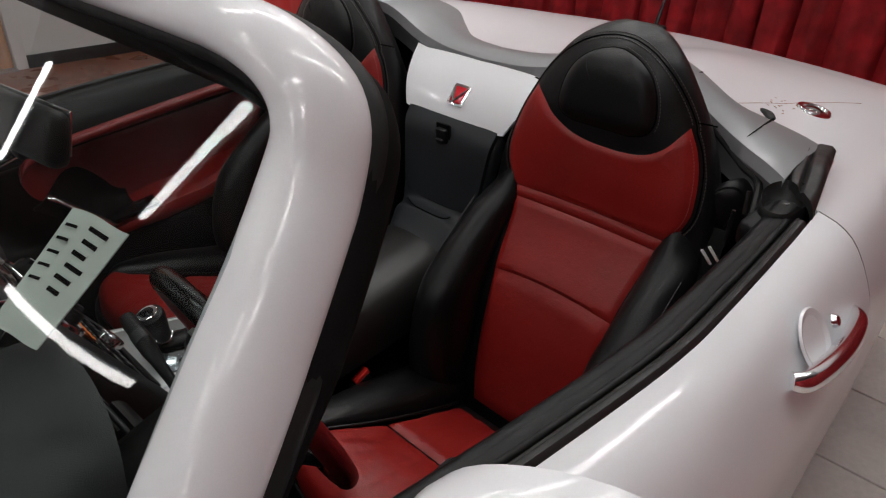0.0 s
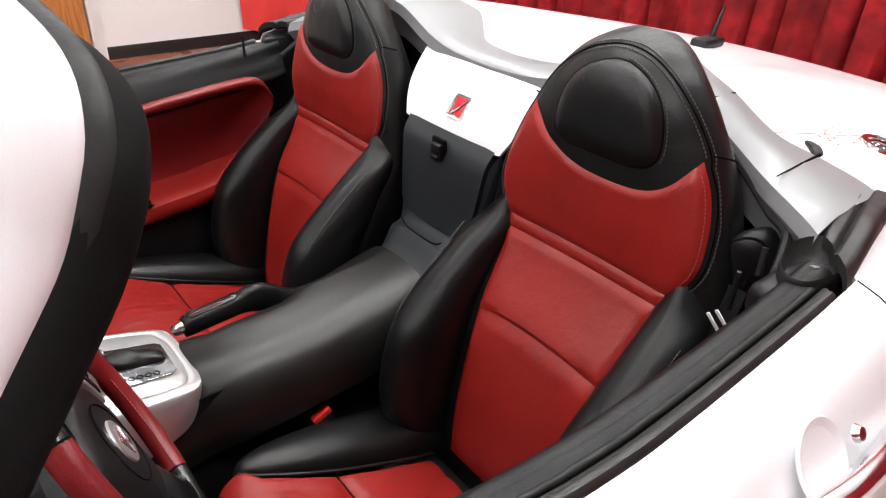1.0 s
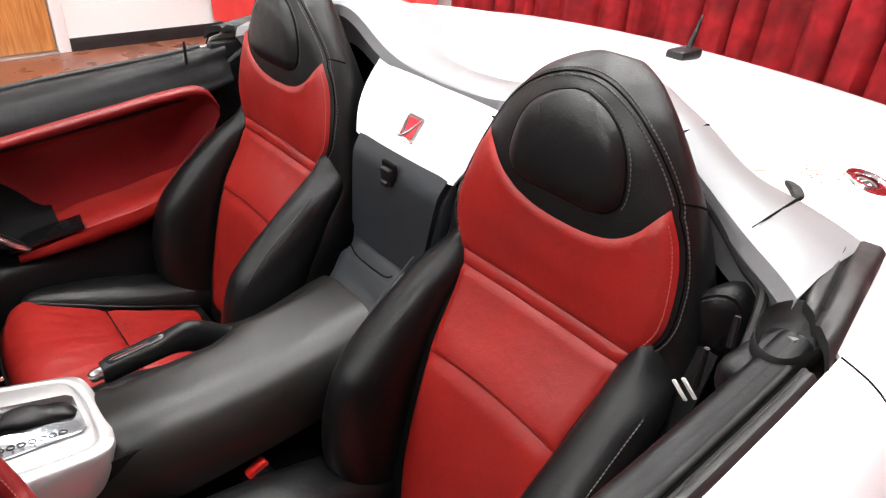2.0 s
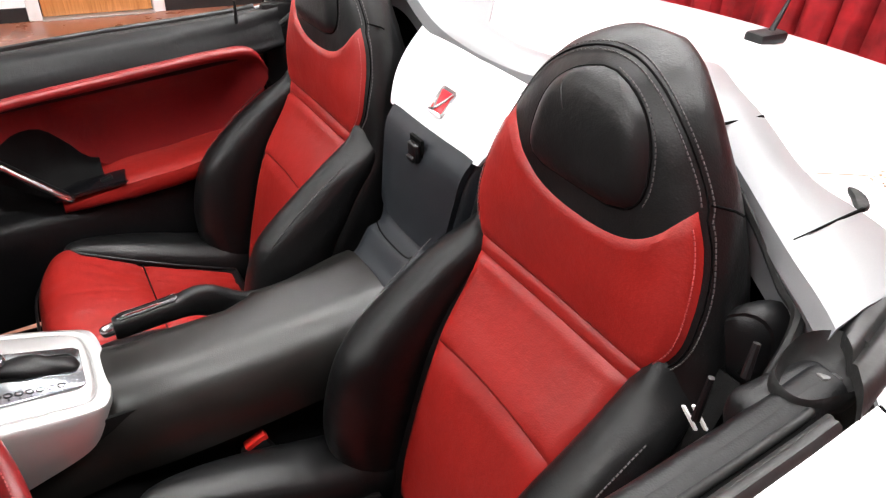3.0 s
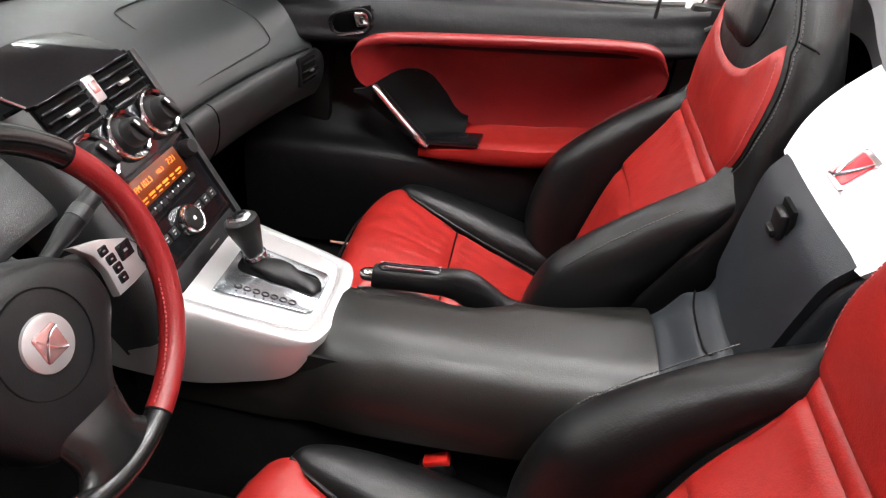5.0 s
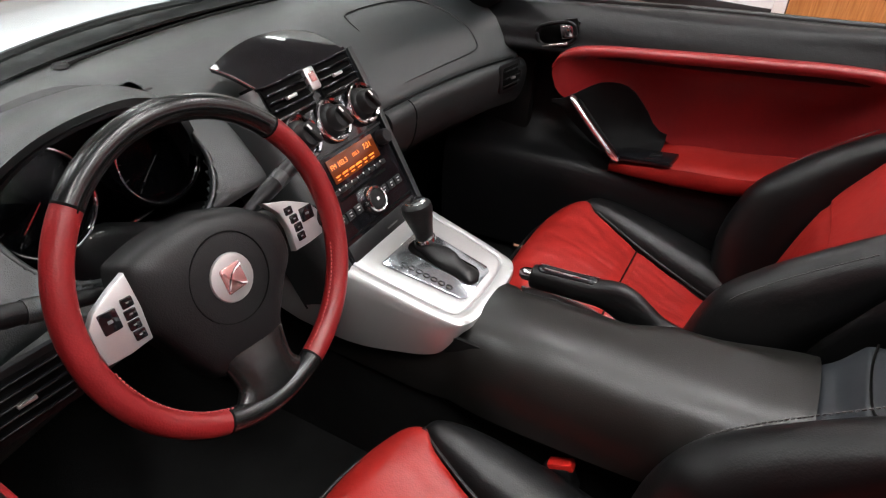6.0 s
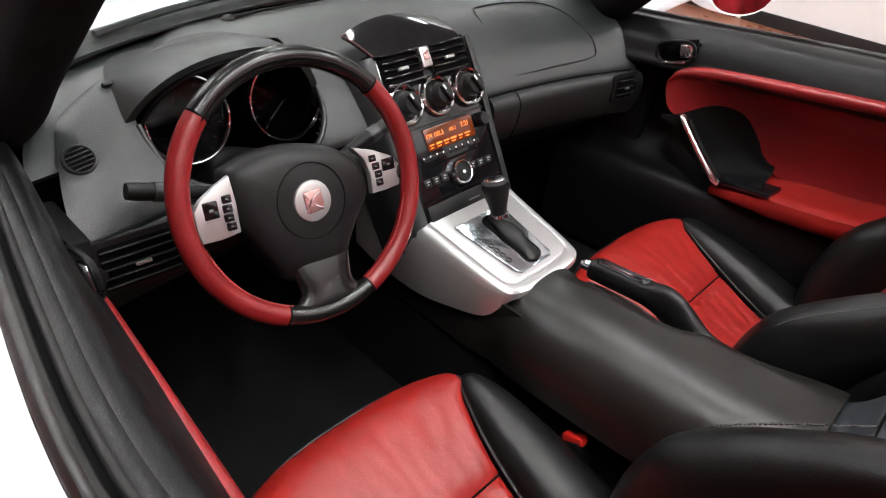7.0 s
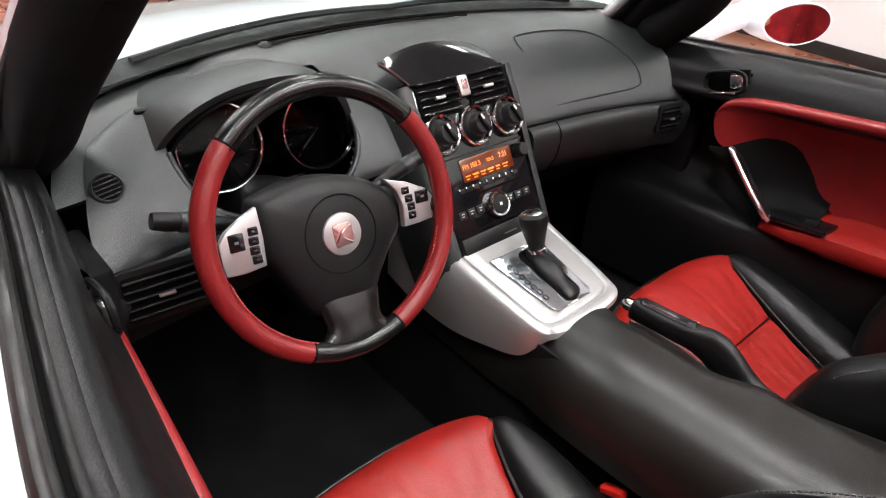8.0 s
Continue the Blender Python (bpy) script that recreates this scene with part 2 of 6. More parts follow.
def lathe(profile, at=(0, 0, 0), turn=(0, 0, 0), sides=28):
    """A turned body: profile is (radius, height) along the local z."""
    rows = [[(r * math.cos(2 * math.pi * k / sides), r * math.sin(2 * math.pi * k / sides), h) for k in range(sides)] for r, h in profile]
    bm = sheet(rows, ring=True, caps=True)
    bm.transform(pose(*at, *turn))
    return bm


def plate(outline, depth, m=None, bevel=0.0015):
    """A flat plate of a 2D outline, depth thick along the local z, posed by m."""
    bm = bmesh.new()
    vs = [bm.verts.new((x, y, 0)) for x, y in outline]
    f = bm.faces.new(vs)
    got = bmesh.ops.extrude_face_region(bm, geom=[f])
    bmesh.ops.translate(bm, vec=(0, 0, depth), verts=[v for v in got["geom"] if isinstance(v, bmesh.types.BMVert)])
    bmesh.ops.recalc_face_normals(bm, faces=bm.faces)
    if bevel:
        bmesh.ops.bevel(bm, geom=[e for e in bm.edges if all(v.co.z > depth * 0.5 for v in e.verts)], offset=bevel, segments=2, affect="EDGES", profile=0.5)
    if m:
        bm.transform(m)
    return bm


def rounded(w, h, r, n=5):
    """The outline of a rounded rectangle."""
    out = []
    for cx, cy, a in ((w / 2 - r, h / 2 - r, 0), (-w / 2 + r, h / 2 - r, 90), (-w / 2 + r, -h / 2 + r, 180), (w / 2 - r, -h / 2 + r, 270)):
        out += [(cx + r * math.cos(radians(a + 90 * k / n)), cy + r * math.sin(radians(a + 90 * k / n))) for k in range(n + 1)]
    return out


def join(*bms):
    """One bmesh out of several pieces of the same part."""
    out = bmesh.new()
    for b in bms:
        me = bpy.data.meshes.new("tmp")
        b.to_mesh(me)
        b.free()
        out.from_mesh(me)
        bpy.data.meshes.remove(me)
    return out


def part(name, bm, mat, parent=None, label="", smooth=38):
    """Links a bmesh as one mesh object, under a thing or a part where one is given."""
    me = bpy.data.meshes.new(name)
    bm.to_mesh(me)
    bm.free()
    me.materials.append(mat)
    ob = new(name, me)
    if smooth:
        for p in me.polygons:
            p.use_smooth = True
        me.set_sharp_from_angle(angle=radians(smooth))
    if parent is not None:
        if parent.parent is not None and parent.parent.parent is not None:
            parent = parent.parent
        ob.parent = parent
        ob.matrix_parent_inverse = world_pose(parent).inverted()
    if label:
        ob["label"] = label
    return ob


def world_pose(ob):
    return world_pose(ob.parent) @ ob.matrix_parent_inverse @ ob.matrix_basis if ob.parent else ob.matrix_basis.copy()


def thing(name, label, category, at=(0, 0, 0), group="", kind="", under=None):
    """An Empty at the base of a thing, or of an assembly that belongs to the thing given as under."""
    e = new(name)
    e.empty_display_size = 0.1
    e.matrix_basis = pose(*at)
    if under is not None:
        e.parent = under
        e.matrix_parent_inverse = world_pose(under).inverted()
        return tagged(e, label)
    return tagged(e, label, category, group, kind)


def solid(name, bm, mat, label, category, kind="", smooth=38):
    return tagged(part(name, bm, mat, None, "", smooth), label, category, "", kind)


def stitches(path, step=0.006, length=0.004, r=0.0007):
    """Small dashes of thread along a path."""
    pts = [Vector(p) for p in path]
    bm = bmesh.new()
    run = 0.0
    for a, b in zip(pts, pts[1:]):
        d = b - a
        ln = d.length
        if ln < 1e-6:
            continue
        d.normalize()
        s = (step - run) % step
        while s < ln:
            c = a + d * s
            q = d.to_track_quat("X", "Z").to_matrix().to_4x4()
            got = bmesh.ops.create_cube(bm, size=1.0)
            bmesh.ops.transform(bm, matrix=Matrix.Translation(c) @ q @ Matrix.Diagonal((length, 2 * r, 2 * r, 1)), verts=got["verts"])
            s += step
        run = (run + ln) % step
    return bm


# ---- the room ----
X_WALL, Y_BACK, X_FAR, Y_FRONT, ROOM_H = -4.15, 3.30, 4.6, -8.0, 3.3


def room():
    solid("floor", box((X_FAR - X_WALL + 0.4, Y_BACK - Y_FRONT + 0.4, 0.2), ((X_FAR + X_WALL) / 2, (Y_BACK + Y_FRONT) / 2, -0.1), 0),
          BRICKFLOOR, "polished red-brown floor under and behind the roadster", "floor", "structure", 0)
    tiles = bmesh.new()
    for i in range(14):
        for j in range(20):
            got = bmesh.ops.create_cube(tiles, size=1.0)
            bmesh.ops.transform(tiles, matrix=pose(-3.98 + 0.31 * i, -7.7 + 0.31 * j, 0.004) @ Matrix.Diagonal((0.300, 0.300, 0.012, 1)), verts=got["verts"])
    tagged(part("floor_tile", tiles, BRICKFLOOR, bpy.data.objects["floor"], "red-brown square floor tiles", 0), kind="stuff")
    first = None
    for i in range(11):
        for j in range(13):
            x, y = 0.52 + 0.345 * i, -1.0 + 0.345 * j
            if x > X_FAR - 0.15 or y > Y_BACK - 0.15:
                continue
            if first is None:
                first = part("tile", box((0.338, 0.338, 0.012), (0, 0, 0.004), 0.002, None, 1), TILE, bpy.data.objects["floor"], "", 0)
                ob = first
            else:
                ob = new("tile", first.data)
                ob.parent = first.parent
                ob.matrix_parent_inverse = first.matrix_parent_inverse
            ob.matrix_basis = pose(x, y, 0)
    t = 0.15
    y0, y1 = 0.62, 1.30
    wall = join(box((t, y0 - Y_FRONT, ROOM_H), (X_WALL - t / 2, (y0 + Y_FRONT) / 2, ROOM_H / 2), 0),
                box((t, Y_BACK - y1, ROOM_H), (X_WALL - t / 2, (Y_BACK + y1) / 2, ROOM_H / 2), 0),
                box((t, y1 - y0, ROOM_H - 2.05), (X_WALL - t / 2, (y0 + y1) / 2, (ROOM_H + 2.05) / 2), 0))
    solid("wall_side", wall, WALLPAINT, "plain white painted wall with a wooden door in it", "wall", "structure", 0)
    solid("wall_back", box((X_FAR - X_WALL, t, ROOM_H), ((X_FAR + X_WALL) / 2, Y_BACK + t / 2, ROOM_H / 2), 0), WALLPAINT,
          "plain white wall behind the red curtain", "wall", "structure", 0)
    solid("wall_driver_side", box((t, Y_BACK - Y_FRONT, ROOM_H), (X_FAR + t / 2, (Y_BACK + Y_FRONT) / 2, ROOM_H / 2), 0), GREYWALL,
          "plain grey closing wall of the showroom", "wall", "structure", 0)
    solid("wall_front", box((X_FAR - X_WALL, t, ROOM_H), ((X_FAR + X_WALL) / 2, Y_FRONT - t / 2, ROOM_H / 2), 0), GREYWALL,
          "plain grey far wall ahead of the car", "wall", "structure", 0)
    solid("ceiling", box((X_FAR - X_WALL + 0.3, Y_BACK - Y_FRONT + 0.3, t), ((X_FAR + X_WALL) / 2, (Y_BACK + Y_FRONT) / 2, ROOM_H + t / 2), 0),
          CEILPAINT, "grey ceiling with fluorescent lights", "ceiling", "structure", 0)
    # skirting either side of the door
    for a, b in ((y1 + 0.075, 3.28), (-0.86, y0 - 0.075), (-2.4, -0.90)):
        solid("baseboard", box((0.014, b - a, 0.085), (X_WALL + 0.007, (a + b) / 2, 0.0425), 0.003), BASEBLACK,
              "glossy black skirting board along the white wall", "skirting board", "structure")
    door = thing("door_1", "orange-brown varnished wooden door in a white frame, shut", "door", (X_WALL, (y0 + y1) / 2, 0), kind="structure")
    part("door_leaf", box((0.045, y1 - y0 - 0.02, 2.02), (X_WALL - 0.035, (y0 + y1) / 2, 1.025), 0.003), WOOD, door)
    for y in (y0 - 0.035, y1 + 0.035):
        part("door_frame", box((0.10, 0.075, 2.10), (X_WALL - 0.03, y, 1.05), 0.006), WALLPAINT, door)
    part("door_frame", box((0.10, y1 - y0 + 0.14, 0.07), (X_WALL - 0.03, (y0 + y1) / 2, 2.085), 0.006), WALLPAINT, door)
    part("threshold", box((0.10, y1 - y0, 0.012), (X_WALL + 0.0, (y0 + y1) / 2, 0.006), 0.004), SATIN, door, "pale metal door threshold")


def drape(name, a, b, z0, z1, fold, depth, mat, label, seed=1, hem=0.0, thick=0.004):
    """A hanging cloth from a to b (x, y), with folds that vary along it."""
    rnd = random.Random(seed)
    a, b = Vector((*a, 0)), Vector((*b, 0))
    d = (b - a)
    length = d.length
    d.normalize()
    nrm = Vector((-d.y, d.x, 0))
    n = int(length / fold * 10)
    phase, acc = [], 0.0
    rate = 1.0
    for i in range(n + 1):
        if i % 10 == 0:
            rate = rnd.uniform(0.6, 1.5)
        acc += rate * 2 * math.pi / 10
        phase.append(acc)
    rows = []
    for k in range(15):
        f = k / 14
        z = z1 + (z0 - z1) * f
        row = []
        for i in range(n + 1):
            s = length * i / n
            w = 0.35 + 0.65 * f
            o = depth * w * (1.0 - 2.0 * abs(math.sin(phase[i] / 2)) ** 0.75 + 0.30 * math.sin(2.3 * phase[i] + 2.0 * f) + 0.2 * math.sin(phase[i] * 0.37 + 3 * f))
            o += 0.012 * noise.noise((s * 5, z * 4, seed))
            dz = hem * noise.noise((s * 3.0, 7.1, seed)) * f
            row.append(a + d * (s + 0.01 * math.sin(phase[i] + 5 * f)) + nrm * o + Vector((0, 0, z + dz)))
        rows.append(row)
    return solid(name, sheet(rows, thick=thick), mat, label, "curtain" if "curtain" in name else "cloth", smooth=60)


def lights():
    first = None
    # (0.15, 2.25), (0.95, -1.45), (-0.10, -3.35): unseen, added to brighten deck, seats, bonnet
    spots = [(-0.55, 1.15, -23), (0.75, 0.60, -23), (0.15, 2.25, -23), (-1.10, 2.45, -23), (1.30, 1.95, -23), (-2.35, 1.70, -23), (0.95, -1.45, -23), (-0.95, -0.25, -23),
             (-1.29, -2.34, -23), (1.30, -2.60, -23), (-3.75, -2.34, -23), (-2.62, -4.75, 67), (-1.46, -5.25, 67), (1.30, -5.20, 67), (-0.10, -3.35, -23)]
    for x, y, yaw in spots:
        if first is None:
            first = thing("ceiling_light", "long white fluorescent batten on the ceiling, lit", "ceiling light", (x, y, ROOM_H - 0.05), "ceiling lights")
            part("housing", box((0.20, 1.30, 0.05), (x, y, ROOM_H - 0.03), 0.01), CEILPAINT, first)
            part("tube", tube([(x, y - 0.62, ROOM_H - 0.085), (x, y + 0.62, ROOM_H - 0.085)], 0.050, 16, flat=0.7), TUBEGLOW, first, "lit white tube")
        else:
            copy_thing(first, pose(x, y, ROOM_H - 0.05, 0, 0, yaw))
    first.matrix_basis = pose(spots[0][0], spots[0][1], ROOM_H - 0.05, 0, 0, spots[0][2])


# ---- the roadster's body ----
def belt(y):
    return curve_at([(-0.1, 0.818), (0.15, 0.829), (0.5, 0.850), (0.9, 0.878), (1.05, 0.90)], y)


def belt_edge(y):
    """Outer edge of the strip along the window slot; it draws in towards the pillar."""
    return curve_at([(0.0, 0.660), (0.13, 0.672), (0.23, 0.685), (0.335, 0.701), (0.42, 0.714), (0.50, 0.7255), (0.57, 0.734), (0.65, 0.739), (1.0, 0.739)], y)


def deck_z(x, y):
    ax = abs(x)
    z = curve_at([(1.0, 0.955), (1.3, 0.948), (1.6, 0.935), (1.85, 0.912), (2.1, 0.86), (2.25, 0.78)], y)
    z -= 0.07 * (ax / 0.6) ** 2 * 0.4
    z -= 1.7 * max(0.0, ax - 0.62) ** 2
    fade = max(0.0, 1 - max(0.0, y - 1.10) / 0.85)
    z += 0.075 * math.exp(-(((ax - 0.36) / 0.16) ** 2)) * fade * fade * (3 - 2 * fade)
    return z


def deck_front(x):
    ax = abs(x)
    return curve_at([(0, 1.105), (0.2, 1.11), (0.36, 1.125), (0.5, 1.11), (0.62, 1.06), (0.738, 1.0)], ax)


def side_section(y, zb, low=0.22):
    """Outer flank from the shoulder down: |x|, z."""
    return spline([(0.738, zb, 0), (0.772, zb - 0.011, 0), (0.800, zb - 0.034, 0), (0.831, zb - 0.085, 0), (0.849, zb - 0.140, 0), (0.855, zb - 0.22, 0), (0.853, (zb - 0.22 + low) / 2, 0), (0.840, low, 0)], 18)


def arches(bm, y0):
    """Opens the wheel arches round y0."""
    gone = []
    for f in bm.faces:
        c = f.calc_center_median()
        if abs(c.x) > 0.62 and (c.y - y0) ** 2 + (c.z - 0.33) ** 2 < 0.36**2:
            gone.append(f)
    bmesh.ops.delete(bm, geom=gone, context="FACES")
    return bm


def car_body():
    car = thing("roadster", "pearl white two-seat roadster with its roof down", "car", (0, 0.3, 0))
    # rear deck and quarters
    rows = []
    for i in range(41):
        v = i / 40
        row = []
        side = 0.738
        for j in range(-40, 41):
            x = side * j / 40
            k = min(max((abs(x) - 0.58) / 0.158, 0.0), 1.0)
            ye = (deck_front(x) + 0.06) * (1 - k * k) + 1.012 * k * k
            y = ye + (2.25 - ye) * v - 0.16 * (abs(x) / side) ** 2.6 * v**2
            row.append((x, y, deck_z(x, y)))
        lft, rgt = [], []
        y = 1.012 + (2.25 - 1.012) * v - 0.16 * v**2
        ztop = deck_z(side, y)
        for p in side_section(y, ztop)[1:]:
            pull = 1 - 0.16 * v**3
            rgt.append((p.x * pull if p.x > side else p.x, y, p.y))
            lft.append((-rgt[-1][0], y, p.y))
        rows.append(list(reversed(lft)) + row + rgt)
    part("rear_deck", arches(sheet(rows, drop=(0, 0, -0.006)), 1.72), PAINT, car, "pearl white rear deck with two fairings", 50)
    # tail
    part("tail", sheet([[Vector(p) + Vector((0, k * 0.02, -k * 0.12)) for p in rows[-1][8:-8]] for k in range(6)], thick=-0.004), PAINT, car)
    # silver surround of the cockpit
    srows = []
    for off, dz in ((1.0, -0.003), (0.985, 0.009), (0.6, 0.011), (0.25, 0.008), (0.04, -0.004), (0.0, -0.022), (0.10, -0.045), (0.12, -0.075)):
        row = []
        for x in (0.675 * j / 48 for j in range(-48, 49)):
            wide = curve_at([(0.0, 0.07), (0.10, 0.085), (0.17, 0.135), (0.24, 0.18), (0.30, 0.155), (0.36, 0.105), (0.40, 0.081), (0.45, 0.078), (0.507, 0.077), (0.54, 0.089), (0.57, 0.114), (0.60, 0.135), (0.675, 0.17)], abs(x))
            y = deck_front(x) + off * wide
            row.append((x, y, deck_z(x, max(y, deck_front(x) + 0.02)) + dz))
        srows.append(row)
    part("cockpit_surround", sheet(srows, thick=-0.003), SILVER, car, "satin silver trim round the cockpit's rear edge")
    # seams across the deck
    for s in (-1, 1):
        run = [(s * (0.592 - 0.05 * k), 1.075 + k, deck_z(0.59, 1.075 + k) + 0.0135) for k in (0.135 * i / 12 for i in range(13))]
        part("panel_gap", tube(run, [0.0008 + 0.0016 * i / 12 for i in range(13)], 6), DARKGAP, car)
        nub = spline([(s * 0.586, 1.205, 0), (s * 0.572, 1.222, 0), (s * 0.555, 1.226, 0)], 10)
        part("trim_stop", tube([(p.x, p.y, deck_z(p.x, p.y) + 0.011) for p in nub], [0.003, 0.006, 0.008, 0.009, 0.009, 0.009, 0.008, 0.007, 0.005, 0.002], 8, flat=0.6), RUBBER, car)
    far = [(-p.x, p.y, deck_z(p.x, p.y) + 0.0002) for p in spline([(0.08, 1.19, 0), (0.20, 1.21, 0), (0.33, 1.29, 0), (0.46, 1.40, 0), (0.55, 1.47, 0)], 24)]
    part("panel_gap", tube(far, 0.0011, 6), DARKGAP, car)
    for s in (-1, 1):
        cut = [(s * 0.4465, 1.120 + 0.078 * k / 8) for k in range(9)]
        part("panel_gap", tube([(x, y, deck_z(x, y) + 0.0105) for x, y in cut], [0.0014 + 0.0010 * k / 8 for k in range(9)], 6), DARKGAP, car)
    # bulkhead between the seats
    prow = []
    for i in range(13):
        v = i / 12
        row = []
        for j in range(-12, 13):
            u = j / 12
            hw = 0.200 - 0.060 * v
            zb = 0.822 + 0.010 * u * u
            z = 0.948 + (zb - 0.948) * v
            row.append((hw * u, 1.118 - 0.10 * v - 0.018 * math.sin(math.pi * v) + 0.006 * u * u, z))
        prow.append(row)
    part("bulkhead_panel", sheet(prow, thick=-0.006), PAINT, car, "glossy white panel between the seat backs")
    em = pose(0, 1.041, 0.880, 52, 0, 0)
    badge = part("badge", plate(rounded(0.046, 0.050, 0.006), 0.004, em), CHROME, car, "small red and chrome square badge")
    part("badge_field", plate(rounded(0.033, 0.038, 0.004), 0.002, em @ pose(0, 0, 0.0036)), BADGERED, badge)
    arc = [em @ Vector((-0.019 + 0.037 * t, -0.020 + 0.040 * t * t, 0.0062)) for t in (k / 10 for k in range(11))]
    part("badge_arc", tube(arc, [0.0012 + 0.0022 * math.sin(math.pi * k / 10) for k in range(11)], 6, flat=0.5, up=(0, -0.6, 0.8)), CHROME, badge)
    arc = [em @ Vector((-0.016 + 0.012 * t * t, 0.020 - 0.040 * t, 0.0062)) for t in (k / 10 for k in range(11))]
    part("badge_arc", tube(arc, [0.0012 + 0.002 * math.sin(math.pi * k / 10) for k in range(11)], 6, flat=0.5, up=(0, -0.6, 0.8)), CHROME, badge)
    # antenna
    ant = part("antenna_foot", join(box((0.045, 0.085, 0.024), (0.066, 1.755, 0.933), 0.008)), PLASTIC, car)
    part("antenna_rod", tube([(0.066, 1.765, 0.938), (0.063, 1.787, 0.975), (0.059, 1.809, 1.010)], [0.007, 0.005, 0.003], 8), PLASTIC, ant)
    # filler cap
    zc = deck_z(0.60, 1.40)
    cap = part("filler_cap", lathe([(0.0, 0.002), (0.024, 0.003), (0.026, 0.006), (0.031, 0.0055), (0.034, 0.001), (0.034, -0.006)], (0.60, 1.40, zc), (-3, 9, 0)), CHROME, car, "round chrome cap set in the deck")
    part("cap_centre", lathe([(0.0, 0.0075), (0.008, 0.0070), (0.014, 0.0050), (0.017, 0.0030)], (0.60, 1.40, zc), (-3, 9, 0)), DARKCHROME, cap, "dark domed centre of the cap")
    run = spline([(0.515, 1.200, 0), (0.538, 1.295, 0), (0.560, 1.365, 0), (0.572, 1.42, 0), (0.604, 1.512, 0), (0.64, 1.60, 0)], 40)
    part("dirt_line", tube([(p.x, p.y, deck_z(p.x, p.y) + 0.0003) for p in run], [0.0005 + 0.0004 * abs(noise.noise((k * 0.9, 0, 5.0))) for k in range(40)], 5), DIRT, car, "thin rusty seam with dirt")
    rng = random.Random(4)
    for k in range(16):
        x, y = 0.560 + rng.uniform(-0.025, 0.020), 1.355 + rng.uniform(-0.07, 0.05)
        r = rng.uniform(0.0008, 0.0022)
        part("rust_speck", plate([(r * math.cos(t) * (1 + 0.3 * math.sin(3 * t + k)), 1.8 * r * math.sin(t)) for t in (2 * math.pi * q / 10 for q in range(10))], 0.0006, pose(x, y, deck_z(x, y), 0, 6, rng.uniform(0, 180)), 0), DIRT, car)
    # shut line behind each door
    for s in (-1, 1):
        line = [(s * (p.x + 0.0008), 1.0095, p.y) for p in side_section(1.0, belt(1.0) - 0.002)]
        part("panel_gap", tube(line, 0.0021, 6), DARKGAP, car)
    # sills
    for s in (-1, 1):
        part("sill", box((0.10, 1.05, 0.14), (s * 0.79, 0.55, 0.22), 0.03), PAINT, car)
    # hood and front wings
    rows = []
    for i in range(30):
        v = i / 29
        y = -0.172 - 1.578 * v
        row = []
        for j in range(-24, 25):
            u = j / 24
            x = 0.77 * u
            yy = y + 0.10 * u * u * (1 - v) + 0.34 * abs(u) ** 2.6 * v**1.5
            z = curve_at([(0, 0.838), (0.06, 0.850), (0.14, 0.838), (0.22, 0.806), (0.4, 0.735), (0.6, 0.66), (0.8, 0.57), (1, 0.45)], v) - 0.012 * u * u + 0.012 * math.exp(-(((abs(x) - 0.62) / 0.12) ** 2))
            row.append((x, yy, z))
        def flank(s):
            z0 = row[-1][2]
            y_ = row[-1][1]
            return [(s * (p.x - 0.738 + 0.77) * (1 - 0.06 * v**3), y_ + 0.02 * v, p.y) for p in side_section(y_, z0)[1:]]
        rows.append(list(reversed(flank(-1))) + row + flank(1))
    part("hood", arches(sheet(rows, thick=0.004), -0.70), PAINT, car, "pearl white bonnet and front wings", 50)
    nose = [[(p[0] * (1 + 0.02 * math.sin(math.pi * k / 8) - 0.05 * (k / 8) ** 2), p[1] - 0.07 * math.sin(math.pi * (k / 8) ** 0.7) + 0.05 * k / 8, p[2] - 0.21 * k / 8) for p in rows[-1][17:-17]] for k in range(9)]
    part("nose", sheet(nose, thick=0.004), PAINT, car, "rounded pearl white nose", 50)
    for s in (-1, 1):
        rows = []
        for k in range(7):
            f, y = k / 6, -0.10 + 0.184 * k / 6
            row = [(s * (p.x + 0.02 * (1 - f) - 0.068 * f * min(1.0, max(0.0, (0.855 - p.x) / 0.117))), y, p.y - 0.012 * f) for p in side_section(0, 0.835)]
            ledge = [(row[0][0] - s * d * (1 - f) ** 0.7, y - 0.25 * d * (1 - f), row[0][2] - 0.03 * d) for d in (0.17, 0.085)]
            rows.append(ledge + row)
        part("wing_rear", sheet(rows, thick=0.004 * s), PAINT, car)
    # cowl and wipers
    crow = []
    for off, dz in ((0.0, 0.0), (-0.03, 0.004), (-0.075, 0.0), (-0.10, -0.03)):
        crow.append([(x, cowl_y(x) + off, 0.842 + dz) for x in (0.60 * j / 30 for j in range(-30, 31))])
    part("cowl", sheet(crow, thick=-0.004), RUBBER, car, "black plastic cowl below the windscreen")
    for x0, x1 in ((0.42, -0.12), (-0.10, -0.52)):
        pts = [(x0 + (x1 - x0) * k / 12, cowl_y(x0 + (x1 - x0) * k / 12) - 0.030, 0.856 + 0.006 * math.sin(math.pi * k / 12)) for k in range(13)]
        part("wiper", tube(pts, 0.006, 6), RUBBER, car)
